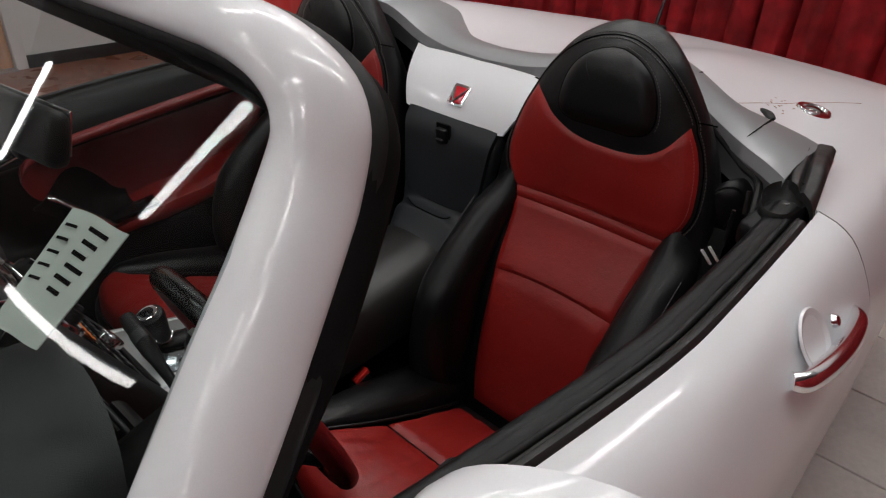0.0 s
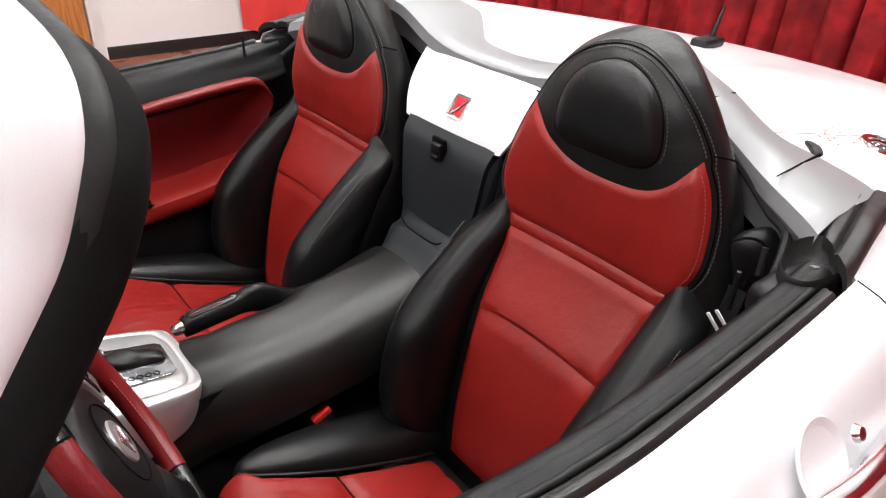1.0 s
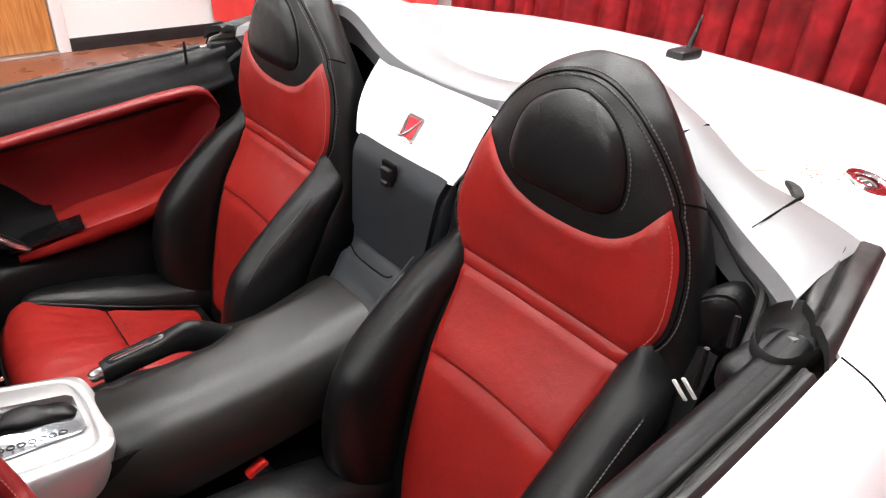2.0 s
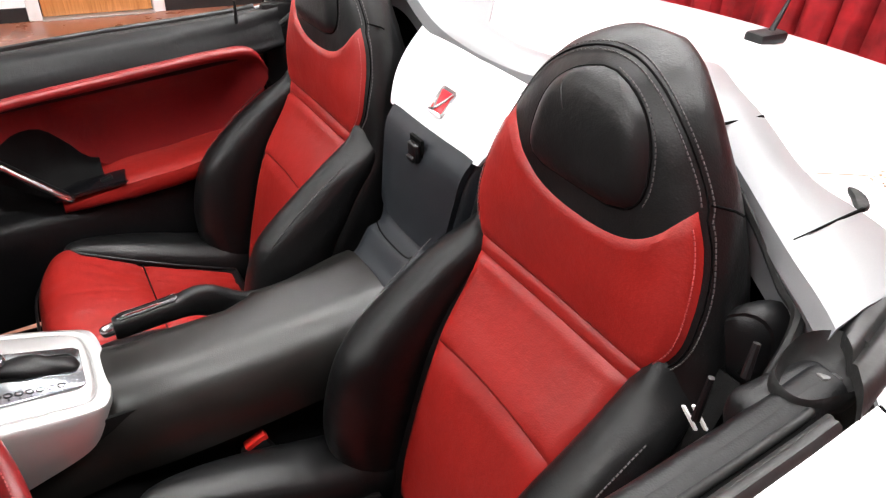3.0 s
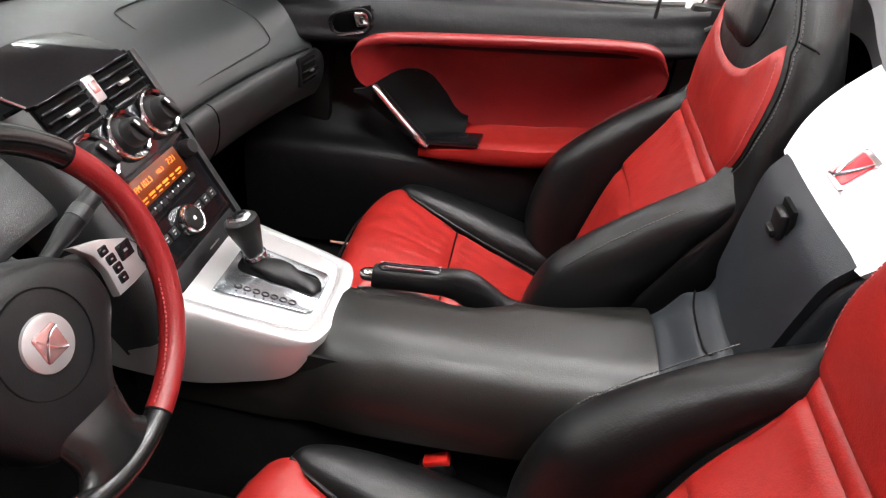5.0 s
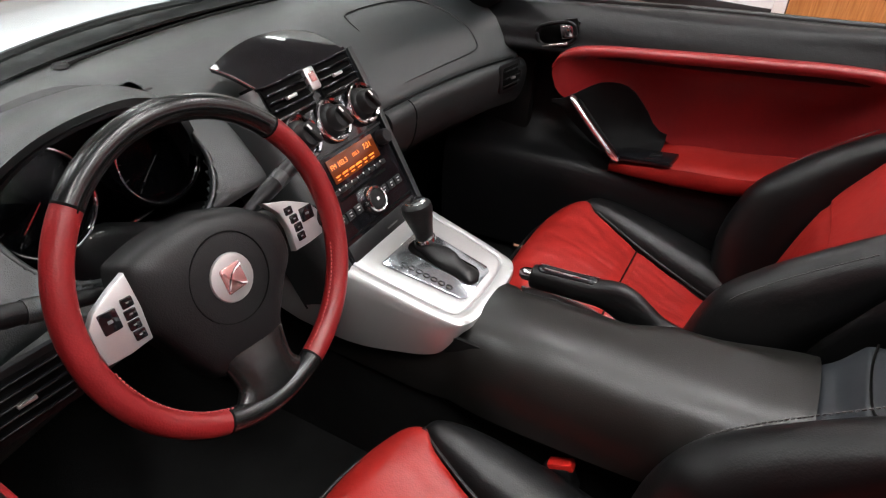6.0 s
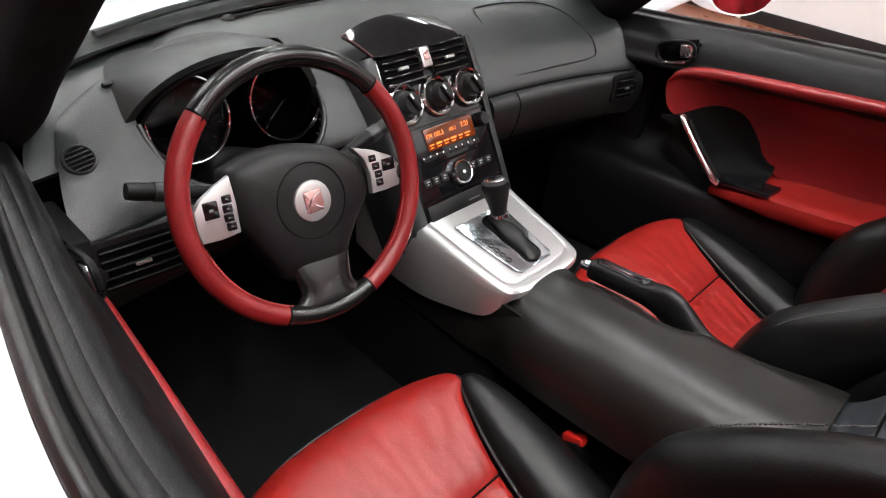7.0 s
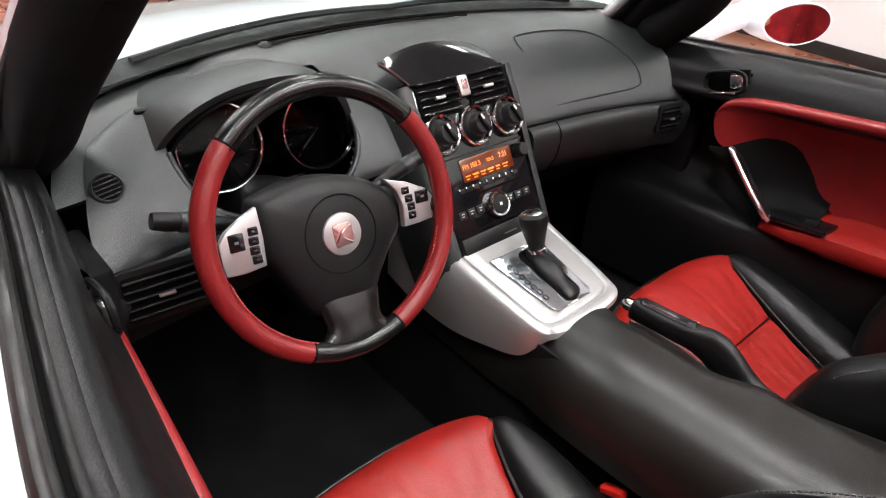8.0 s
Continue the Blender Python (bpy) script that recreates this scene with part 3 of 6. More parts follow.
    # wheels
    def wheel(x, y):
        s = 1 if x > 0 else -1
        w = part("wheel", lathe([(0.0, -0.10), (0.22, -0.10), (0.23, 0.09), (0.215, 0.095), (0.20, 0.06), (0.06, 0.05), (0.03, 0.07), (0.0, 0.07)], (x, y, 0.33), (0, 90 * s, 0), 40), STEEL, car)
        part("tyre", lathe([(0.225, -0.11), (0.30, -0.115), (0.328, -0.09), (0.330, 0.09), (0.30, 0.115), (0.225, 0.11)], (x, y, 0.33), (0, 90 * s, 0), 48), TYRE, w)
    for x in (-0.70, 0.70):
        wheel(x, 1.72)
        wheel(x, -0.70)
    return car


def cowl_y(x):
    return -0.155 + 0.20 * (abs(x) / 0.65) ** 2


# windscreen corners: base and top of the glass edge, driver's side
def screen_edge(v):
    """Point on the driver's side edge of the glass, v from the base (0) to the top corner (1)."""
    return Vector((0.585 - 0.050 * v - 0.035 * v * v, 0.030 + 0.225 * v, 0.845 + 0.315 * v))


def windscreen(car):
    # glass
    rows = []
    for i in range(17):
        v = i / 16
        e = screen_edge(v)
        row = []
        for j in range(-16, 17):
            u = j / 16
            bow = 1 - u * u
            base_y = e.y - (0.185 * (1 - v) + 0.05 * v) * bow
            row.append((e.x * u, base_y, e.z + 0.035 * v * bow))
        rows.append(row)
    g = part("windscreen", sheet(rows), GLASS, car, "clear curved windscreen reflecting ceiling lights")
    g.visible_shadow = False
    # card hung inside the glass
    def on_glass(u, v, off=0.006):
        e = screen_edge(v)
        bow = 1 - u * u
        return Vector((e.x * u, e.y - (0.185 * (1 - v) + 0.05 * v) * bow + off * 0.7, e.z + 0.035 * v * bow - off * 0.7))
    def on_card(a, b, off=0.006):
        return on_glass((0.706 + 0.116 * a) * (1 - b) + (0.660 + 0.096 * a) * b, 0.67 - 0.25 * b + 0.004 * math.sin(5 * a), off)
    card = part("price_card", sheet([[on_card(a / 8, b / 8) for a in range(9)] for b in range(9)], drop=(0, 0.0008, -0.0008)), PAPER, car, "pale paper card inside the windscreen")
    def ink(a0, a1, b0, b1):
        part("ink_bar", sheet([[on_card(a0 + (a1 - a0) * i / 4, b0 + (b1 - b0) * j / 2, 0.0050) for i in range(5)] for j in range(3)], drop=(0, 0.0003, -0.0003)), DARKGAP, card)
    for k in range(5):
        ink(0.08, 0.28, 0.12 + 0.11 * k, 0.145 + 0.11 * k)
    for k in range(6):
        ink(0.46 + 0.03 * (k % 2), 0.80 - 0.05 * (k % 3), 0.08 + 0.10 * k, 0.115 + 0.10 * k)
    # frame: one bar up the driver's pillar, across the header and down the other side
    path = [Vector((0.640, -0.03, 0.80))] + [screen_edge(v) + Vector((0.026 + 0.002 * v, 0.036 * v - 0.008, -0.008)) for v in (0.1, 0.3, 0.5, 0.7, 0.86)]
    top = [Vector((0.536, 0.266, 1.148)), Vector((0.512, 0.273, 1.178)), Vector((0.458, 0.269, 1.199)), Vector((0.36, 0.256, 1.209)), Vector((0.22, 0.244, 1.215)), Vector((0.0, 0.238, 1.218))]
    half = path + top
    full = half + [Vector((-p.x, p.y, p.z)) for p in reversed(half[:-1])]
    pts = spline(full, 120)
    def bar(out, size, sq, lift, foot=1.0, head=1.0, grow=1.0):
        rows = []
        for i, p in enumerate(pts):
            a, b = pts[max(i - 1, 0)], pts[min(i + 1, len(pts) - 1)]
            d = (b - a).normalized()
            nrm = Vector((0, -0.72, 0.69))
            nrm = (nrm - d * nrm.dot(d)).normalized()
            side = d.cross(nrm).normalized()
            near = min(i, len(pts) - 1 - i)
            k_ = min(1.0, foot + (1 - foot) * near / 18, head + (1 - head) * min(max((46 - near) / 20, 0.0), 1.0))
            c = p + side * out * k_ + nrm * lift
            fade = curve_at([(0, 1.0), (32, 1.0), (38, 0.7), (43, 0.3), (50, 0.0)], near)
            inner = size * k_ + grow * curve_at([(0, 0.012), (16, 0.011), (22, 0.002), (27, 0.0), (60, 0.0)], near)
            outer = size * k_ * (1 - 0.09 * grow * fade)
            ring = []
            for k in range(28):
                t = 2 * math.pi * k / 28
                ct, st_ = math.cos(t), math.sin(t)
                ring.append(c + side * (outer if ct > 0 else inner) * math.copysign(abs(ct) ** 0.8, ct) + nrm * (sq * math.copysign(abs(st_) ** 0.9, st_) - 0.021 * grow * fade * max(0.0, ct)))
            rows.append(ring)
        return sheet(rows, ring=True, caps=True)
    part("screen_frame", bar(0.0, 0.043, 0.021, 0.0, 1.0, 0.60), PAINT, car, "pearl white windscreen surround")
    part("screen_seal", bar(0.0, 0.049, 0.012, -0.016, 1.0, 0.66), RUBBER, car, "black rubber seal along the windscreen surround")
    part("inner_trim", bar(-0.010, 0.045, 0.026, -0.040, 0.8, 0.72, 0.0), TRIM, car, "black inner trim of the windscreen pillars")
    part("roof_seal", bar(0.016, 0.030, 0.024, -0.044, 0.35, 0.55, 0.0), TRIM, car, "thick black roof seal behind the surround")
    foot = spline([(-0.605, 0.085, 0.815), (-0.603, 0.120, 0.828), (-0.602, 0.165, 0.860), (-0.597, 0.215, 0.915), (-0.580, 0.260, 0.985), (-0.555, 0.292, 1.060), (-0.525, 0.305, 1.125)], 30)
    part("pillar_trim", tube(foot, [0.020 + 0.026 * min(1.0, k / 5) - 0.010 * max(0.0, k - 15) / 14 for k in range(30)], 16), TRIM, car, "rounded black inner trim of the pillar", 60)
    # rear-view mirror
    m = part("interior_mirror", box((0.25, 0.030, 0.068), (-0.005, 0.200, 1.022), 0.018, (-14, 0, 8), 3), PLASTIC, car, "black rear-view mirror on the windscreen")
    part("mirror_face", box((0.232, 0.003, 0.054), (-0.005, 0.2155, 1.026), 0.001, (-14, 0, 8)), MIRROR, m)
    part("mirror_stem", tube([(0.0, 0.19, 1.03), (0.0, 0.17, 1.10), (0.0, 0.185, 1.165)], 0.011, 10), PLASTIC, m)
    part("mirror_button", box((0.028, 0.022, 0.022), (0.0, 0.205, 0.982), 0.006), PLASTIC, m)


def interior(car):
    """Carpets, bulkheads and the trims behind the seats."""
    part("carpet", join(box((1.24, 1.9, 0.03), (0, 0.25, 0.20), 0.01)), CARPET, car, "black carpet in the footwells")
    part("firewall", box((1.30, 0.03, 0.56), (0, -0.42, 0.47), 0.01), CARPET, car)
    part("rear_wall", box((1.36, 0.03, 0.72), (0, 1.19, 0.56), 0.01), CARPET, car, "black carpeted wall behind the seats")
    for s in (-1, 1):
        part("side_wall", box((0.03, 0.75, 0.58), (s * 0.665, -0.12, 0.46), 0.01), CARPET, car)
        part("rear_side_wall", box((0.03, 0.30, 0.60), (s * 0.70, 1.12, 0.58), 0.01), PLASTIC, car)
    # steep storage lid above a ledge
    def lid_y(z):
        return curve_at([(0.640, 0.984), (0.70, 0.990), (0.76, 0.996), (0.81, 1.004), (0.838, 1.022)], z)
    brow = []
    for i in range(19):
        v = i / 18
        z = 0.838 - 0.192 * v
        hw = (0.128 - 0.022 * v) * (1 - 0.30 * max(0.0, (v - 0.86) / 0.14) ** 2.5)
        brow.append([(hw * u, lid_y(z) - 0.006 + 0.004 * u * u, z) for u in (k / 10 for k in range(-10, 11))])
    lid = part("storage_lid", sheet(brow, thick=-0.012), SLATE, car, "slate grey lid between the seats, shut", 60)
    part("lid_latch", join(box((0.030, 0.014, 0.034), (0.0, 0.990, 0.803), 0.005, (8, 0, 0)), box((0.022, 0.010, 0.012), (0.0, 0.984, 0.792), 0.004, (20, 0, 0))), PLASTIC, lid)
    part("latch_pocket", box((0.038, 0.006, 0.048), (0.0, 0.9965, 0.805), 0.001, (8, 0, 0)), DARKGAP, lid)
    prof = [(0.900, 0.574), (0.924, 0.594), (0.941, 0.619), (0.951, 0.630), (0.972, 0.634), (0.984, 0.648), (0.992, 0.70), (0.998, 0.76), (1.006, 0.81), (1.026, 0.838)]
    run = spline([(0, a, b) for a, b in prof], 40)
    rows = []
    for k, p in enumerate(run):
        w = 0.104 + 0.030 * (k / 39) ** 1.2
        rows.append([(-0.012 * (1 - k / 39) + w * math.copysign(abs(math.cos(t)) ** 0.55, math.cos(t)), p.y + 0.02 * (1 - abs(math.sin(t)) ** 0.5), p.z - 0.20 * (1 - abs(math.sin(t)) ** 0.4) * (1 - 0.8 * k / 39)) for t in (math.pi * j / 36 for j in range(37))])
    part("lid_surround", sheet(rows, thick=-0.006), SLATE, car, "slate grey trim that climbs from the console", 60)
    for y, z, hw in ((0.9500, 0.6310, 0.066), (0.9810, 0.6445, 0.074)):
        part("lid_seam", tube([(hw * u, y + 0.004 * u * u, z + 0.012 * abs(u) ** 6) for u in (k / 16 for k in range(-16, 17))], 0.0016, 6), DARKGAP, lid)
    # roof rail and loose rubber at the back corner of each door
    for s in (-1, 1):
        if s > 0:
            bowl = []
            for r, z in ((0.05, -0.016), (0.45, -0.017), (0.75, -0.012), (0.93, 0.0), (1.0, 0.004), (1.04, 0.001), (1.05, -0.010), (1.0, -0.022)):
                bowl.append([(s * (0.690 + (0.031 + 0.003 * math.sin(3 * t)) * r * math.cos(t)), 1.000 + 0.046 * r * math.sin(t), 0.890 + z + (0.022 * max(0.0, math.sin(t)) + 0.003 * math.sin(2 * t + 1)) * (r if r > 0.7 else 0.3)) for t in (2 * math.pi * k / 32 for k in range(32))])
            pocket = part("roof_socket", sheet(bowl, ring=True, caps=True), RUBBER, car, "dished black rubber seal with a worn steel pin", 60)
            part("socket_pin", join(box((0.010, 0.013, 0.008), (s * 0.694, 0.992, 0.886), 0.003, (20, 15, 30)), box((0.022, 0.010, 0.006), (s * 0.698, 1.004, 0.889), 0.002, (-10, 8, 70))), STEEL, pocket)
        lobe = []
        for v in (k / 14 for k in range(15)):
            row = []
            for u in (k / 24 for k in range(25)):
                xx = (0.676 + 0.064 * u) * (1 - v) + (0.638 + 0.060 * u) * v
                yy = (1.045 - 0.065 * u) * (1 - v) + (1.195 + 0.010 * u) * v
                fold = min(1.0, 9 * u, 9 * (1 - u), 10 * abs(u - 0.46))
                row.append((s * xx, yy, 0.905 + 0.016 * min(1.0, 2.2 * v) + 0.007 * fold + 0.003 * math.sin(7 * v + 5 * u) * (1 - v) - 0.010 * max(0.0, u - 0.8) * 5 * (1 - v)))
            lobe.append(row)
        part("rubber_flap", sheet(lobe, drop=(0, 0, -0.014)), WORN, car, "folded black rubber roof seal", 40)
        part("seal_strip", tube(spline([(s * 0.655, 1.00, 0.84), (s * 0.635, 1.055, 0.885), (s * 0.60, 1.072, 0.900), (s * 0.55, 1.095, 0.925), (s * 0.50, 1.112, 0.95)], 24), 0.007, 8), RUBBER, car)
        egg = [[(s * (0.590 + 0.040 * r * math.cos(t) + 0.014 * r * math.sin(t)), 1.060 + 0.016 * r * math.cos(t) - d, 0.806 + 0.076 * r * math.sin(t)) for t in (2 * math.pi * k / 24 for k in range(24))] for r, d in ((0.1, 0.026), (0.6, 0.025), (0.80, 0.022), (0.84, 0.019), (0.90, 0.019), (0.97, 0.012), (1.0, 0.0), (0.95, -0.02))]
        part("belt_tower", sheet(egg, ring=True, caps=True), PLASTIC, car, "black rounded seat belt guide")
        part("belt_slot", tube([(s * 0.607, 1.045, 0.80), (s * 0.612, 1.05, 0.83), (s * 0.612, 1.055, 0.862)], 0.006, 8), DARKGAP, car)
        part("belt_webbing", sheet([[(s * (0.602 + 0.018 * u), 1.030 - 0.09 * v, 0.80 - 0.30 * v) for u in (-1, 0, 1)] for v in (k / 6 for k in range(7))], thick=0.003), CARPET, car)
        if s < 0:
            continue
        part("corner_trim", box((0.044, 0.105, 0.05), (s * 0.680, 0.980, 0.856), 0.016, (6, 0, -s * 6), 3), PLASTIC, car)
        part("door_latch_pin", tube([(s * 0.655, 0.955, 0.875), (s * 0.650, 0.962, 0.908)], [0.0045, 0.0035], 8), PLASTIC, car)
        for dx, dz in ((0.6125, 0.774), (0.6225, 0.784)):
            part("belt_tag", box((0.005, 0.003, 0.032), (dx, 0.970, dz), 0.001, (18, -33, 0)), WHITEMARK, car, "white mark on the belt")


# ---- doors ----
def car_door(s, car):
    """A door with its trim; s is +1 on the driver's side, -1 on the other."""
    door = thing("car_door", "white car door with black padded top and red leather insert, shut", "car door", (s * 0.8, 0.55, 0.25), under=car)
    y0, y1 = 0.085, 1.006
    o = 0.035 if s > 0 else 0.0
    ro = 0.039 if s > 0 else 0.0

    def lean(y):
        return 0.10 * (y - 0.48)

    def rail(y):
        return belt(y) - (0.0 if s > 0 else 0.020)

    ys = [y0 + (y1 - y0) * k / 96 for k in range(97)]
    # outer skin
    rows = [[(s * (p.x + (belt_edge(y) - 0.739) * min(1.0, max(0.0, (0.855 - p.x) / 0.117))), y, p.y) for p in side_section(y, rail(y) - 0.004)] for y in ys]
    part("outer_skin", sheet(rows, thick=-0.004 * s), PAINT, door, "pearl white outer skin")
    # inner pad
    def inner(y):
        zb = rail(y)
        e = o + lean(y)
        w = belt_edge(y)
        pts = [(w - 0.028, zb - 0.012), (w - 0.036, zb - 0.002), (w - 0.050, zb), (min(0.645 + e * 0.7, w - 0.060), zb - 0.008), (min(0.622 + e, w - 0.066), zb - 0.030), (0.607 + e, zb - 0.060), (0.602 + e, zb - 0.085),
               (0.665 + e, zb - 0.11), (0.712 + e, 0.67), (0.712 + e, 0.57), (0.660 + e, 0.51), (0.606 + e, 0.47), (0.600 + e, 0.34), (0.607 + e, 0.24)]
        return spline([(a, b, 0) for a, b in pts], 90)
    rows = [[(s * p.x, y, p.y) for p in inner(y)] for y in ys]
    panel = sheet(rows, drop=(0.008 * s, 0, 0))
    # hole for the release lever
    fwd = -0.036 if s > 0 else 0.0
    def in_pocket(c):
        dy, dz = c.y - 0.315 - fwd, c.z - 0.772
        a, b = dy * 0.956 + dz * 0.292, dz * 0.956 - dy * 0.292
        return abs(c.x) < 0.68 and (abs(a) / 0.041) ** 3 + (abs(b) / 0.021) ** 3 < 1
    bmesh.ops.delete(panel, geom=[f for f in panel.faces if in_pocket(f.calc_center_median())], context="FACES")
    part("inner_panel", panel, PAD, door, "black padded inner panel")
    # red insert: upper edge rises to the rear, lower edge is the armrest
    def red_top(y):
        return curve_at([(0.322, 0.712), (0.330, 0.727), (0.35, 0.740), (0.40, 0.752), (0.52, 0.765), (0.70, 0.781), (0.88, 0.793), (0.93, 0.782), (0.955, 0.745)], y)
    def red_low(y):
        return curve_at([(0.322, 0.694), (0.330, 0.671), (0.345, 0.652), (0.360, 0.643), (0.38, 0.654), (0.408, 0.670), (0.44, 0.672), (0.466, 0.660), (0.511, 0.616), (0.54, 0.580), (0.57, 0.568), (0.62, 0.566), (0.75, 0.578), (0.90, 0.625), (0.955, 0.735)], y)
    rows = []
    for k in range(61):
        y = 0.322 + 0.633 * k / 60
        a, b = red_top(y), red_low(y) - 0.012 * min(1.0, max(0.0, (y - 0.55) / 0.03))
        x0 = 0.584 + ro + lean(y)
        end = min(1.0, max(0.0, (y - 0.322) / 0.03), max(0.0, (0.955 - y) / 0.03)) ** 0.5
        r = 0.004 + 0.0065 * end
        deep = 0.088 * min(1.0, max(0.0, (y - 0.34) / 0.14)) * math.sin(math.pi / 2 * min(1.0, max(0.0, (0.955 - y) / 0.17)))
        # rolled rim, then a bowl that overhangs down to the armrest
        row = [(s * (x0 + r + r * math.cos(t)), y, a + r * math.sin(t)) for t in (math.pi * q / 180 for q in (40, 70, 100, 130, 160, 190, 220))]
        for j in range(1, 17):
            t = j / 16
            dip = curve_at([(0.0, 0.10), (0.06, 0.20), (0.14, 0.46), (0.25, 0.68), (0.45, 0.90), (0.70, 1.0), (0.90, 1.0), (1.0, 0.96)], t)
            row.append((s * (x0 + 0.006 + deep * dip), y, a - r * 0.7 + (b - a + r * 0.7) * t))
        rows.append(row)
    # same leather as the armrest; the darker red puts the bowl's shade into colour
    part("red_insert", sheet(rows, drop=(0.010 * s, 0, 0)), WHEEL_AND_SHADED_RED, door, "deeply dished red leather door insert with a rolled rim", 70)
    # armrest
    rows = []
    for k in range(31):
        y = 0.47 + 0.48 * k / 30
        f = (y - 0.47) / 0.48
        zt = curve_at([(0.47, 0.515), (0.60, 0.552), (0.75, 0.566), (0.88, 0.60), (0.95, 0.69)], y)
        w = curve_at([(0.47, 0.004), (0.52, 0.030), (0.6, 0.046), (0.8, 0.046), (0.9, 0.03), (0.95, 0.004)], y)
        h = 0.055 * min(1, 0.4 + 2 * f)
        rows.append([(s * (0.615 + o + lean(y) - w * c), y, zt - h / 2 + h / 2 * d) for c, d in
                     ((-1.75, 1.55), (-1.5, 1.30), (-1.0, 1.20), (0, 1.18), (0.6, 1.05), (0.92, 0.8), (1, 0.3), (0.95, -0.3), (0.7, -0.8), (0.3, -1.1), (0, -1.2))])
    part("armrest", sheet(rows, drop=(0.012 * s, 0, 0)), RED, door, "red leather armrest")
    # switch panel and grab handle
    sw = part("switch_panel", box((0.056, 0.150, 0.012), (s * (0.613 + o), 0.531, 0.546), 0.003, (10, 0, s * 8)), PIANO, door, "gloss black switch panel")
    part("switch_edge", tube([(s * (0.600 + o), 0.456, 0.5315), (s * (0.580 + o), 0.605, 0.558)], 0.0026, 8), CHROME, sw)
    part("window_switch", box((0.016, 0.026, 0.008), (s * (0.604 + o), 0.565, 0.560), 0.003, (17, 0, 0)), PLASTIC, sw)
    rec = []
    for k in range(15):
        y = 0.33 + 0.235 * k / 14
        top = curve_at([(0.33, 0.640), (0.355, 0.645), (0.408, 0.676), (0.44, 0.678), (0.466, 0.668), (0.511, 0.624), (0.54, 0.586), (0.58, 0.572)], y)
        low = curve_at([(0.33, 0.628), (0.40, 0.572), (0.46, 0.535), (0.58, 0.548)], y)
        back = 0.588 + ro + lean(y) + 0.085 * min(1.0, max(0.0, (y - 0.34) / 0.14))
        front = 0.609 + o + lean(y)
        rec.append([(s * (back + (front - back) * t**5), y, top + (low - top) * t) for t in (j / 12 for j in range(13))])
    part("handle_recess", sheet(rec, drop=(0.006 * s, 0, 0)), TRIM, door, "black recess behind the grab handle", 60)
    hb = [(s * (0.601 + o), 0.366, 0.646), (s * (0.592 + o), 0.378, 0.637), (s * (0.586 + o), 0.42, 0.598), (s * (0.584 + o), 0.46, 0.561), (s * (0.588 + o), 0.480, 0.541), (s * (0.592 + o), 0.487, 0.534)]
    gh = part("grab_handle", tube(spline(hb, 24), [0.007, 0.009] + [0.0105] * 20 + [0.011, 0.011], 12, flat=0.75), CHROME, door, "straight chrome grab handle")
    part("handle_back", tube([Vector(p) + Vector((s * 0.012, 0.004, -0.006)) for p in spline(hb, 24)[2:22]], 0.009, 10), PLASTIC, gh)
    # release lever
    zb = 0.776
    face = 0.604 + o + lean(0.315)
    lm = pose(s * face, 0.315, zb - 0.004, 17, 0, 0)
    cup = box((0.004, 0.086, 0.046), (s * 0.016, 0, 0), 0.001)
    cup.transform(lm)
    lev = part("lever_pocket", cup, DARKGAP, door, "dark pocket behind the lever")
    ring = [lm @ Vector((s * -0.001, 0.042 * math.copysign(abs(math.cos(t)) ** 0.66, math.cos(t)), 0.022 * math.copysign(abs(math.sin(t)) ** 0.66, math.sin(t)))) for t in (2 * math.pi * q / 40 for q in range(40))]
    part("pocket_rim", tube(ring, 0.0042, 8, closed=True), PAD, lev)
    for nm, size, at, bev in (("release_lever", (0.012, 0.030, 0.030), (s * 0.002, 0.024, 0.002), 0.006), ("lever_trim", (0.010, 0.066, 0.005), (s * -0.002, -0.010, -0.021), 0.0015)):
        b = box(size, at, bev, None, 3)
        b.transform(lm)
        part(nm, b, CHROME, lev)
    part("lock_pin", tube([(s * 0.655, 0.90, 0.850), (s * 0.655, 0.90, 0.900)], [0.004, 0.003], 8), PLASTIC, door)
    if s > 0:
        for ob in door.children:
            if ob.name.split(".")[0] in ("red_insert", "armrest", "switch_panel", "handle_recess", "grab_handle", "lever_pocket"):
                ob.location.y -= 0.036
    # weatherstrips along the belt
    sy = [y0 + (0.962 - y0) * k / 24 for k in range(25)]
    part("weatherstrip", tube([(s * (belt_edge(y) - 0.027), y, rail(y) - 0.004) for y in sy], 0.0045, 10), RUBBER, door)
    rows = [[(s * (belt_edge(y) - 0.54 * (0.739 - a)), y, rail(y) + b) for a, b in ((0.706, -0.012), (0.7065, 0.001), (0.709, 0.005), (0.716, 0.0065), (0.722, 0.0045), (0.728, 0.0055), (0.735, 0.003), (0.739, -0.002), (0.739, -0.012))] for y in sy]
    part("weatherstrip", sheet(rows, drop=(0, 0, -0.004)), WORN, door, "flat worn grey rubber strip along the window slot", 50)
    part("window_slot", tube([(s * (belt_edge(y) - 0.021), y, rail(y) - 0.012) for y in sy], 0.006, 6), DARKGAP, door)
    # outer handle
    cup = part("handle_cup", lathe([(0.0, -0.004), (0.026, -0.002), (0.036, 0.002), (0.040, 0.003), (0.042, 0.0)], (s * 0.822, 0.795, 0.818), (0, s * 55, 0)), PAINT, door, "white dished cup behind the handle")
    hp = [(s * 0.826, 0.712, 0.804), (s * 0.840, 0.728, 0.804), (s * 0.850, 0.79, 0.800), (s * 0.852, 0.86, 0.795), (s * 0.846, 0.925, 0.791), (s * 0.830, 0.952, 0.788)]
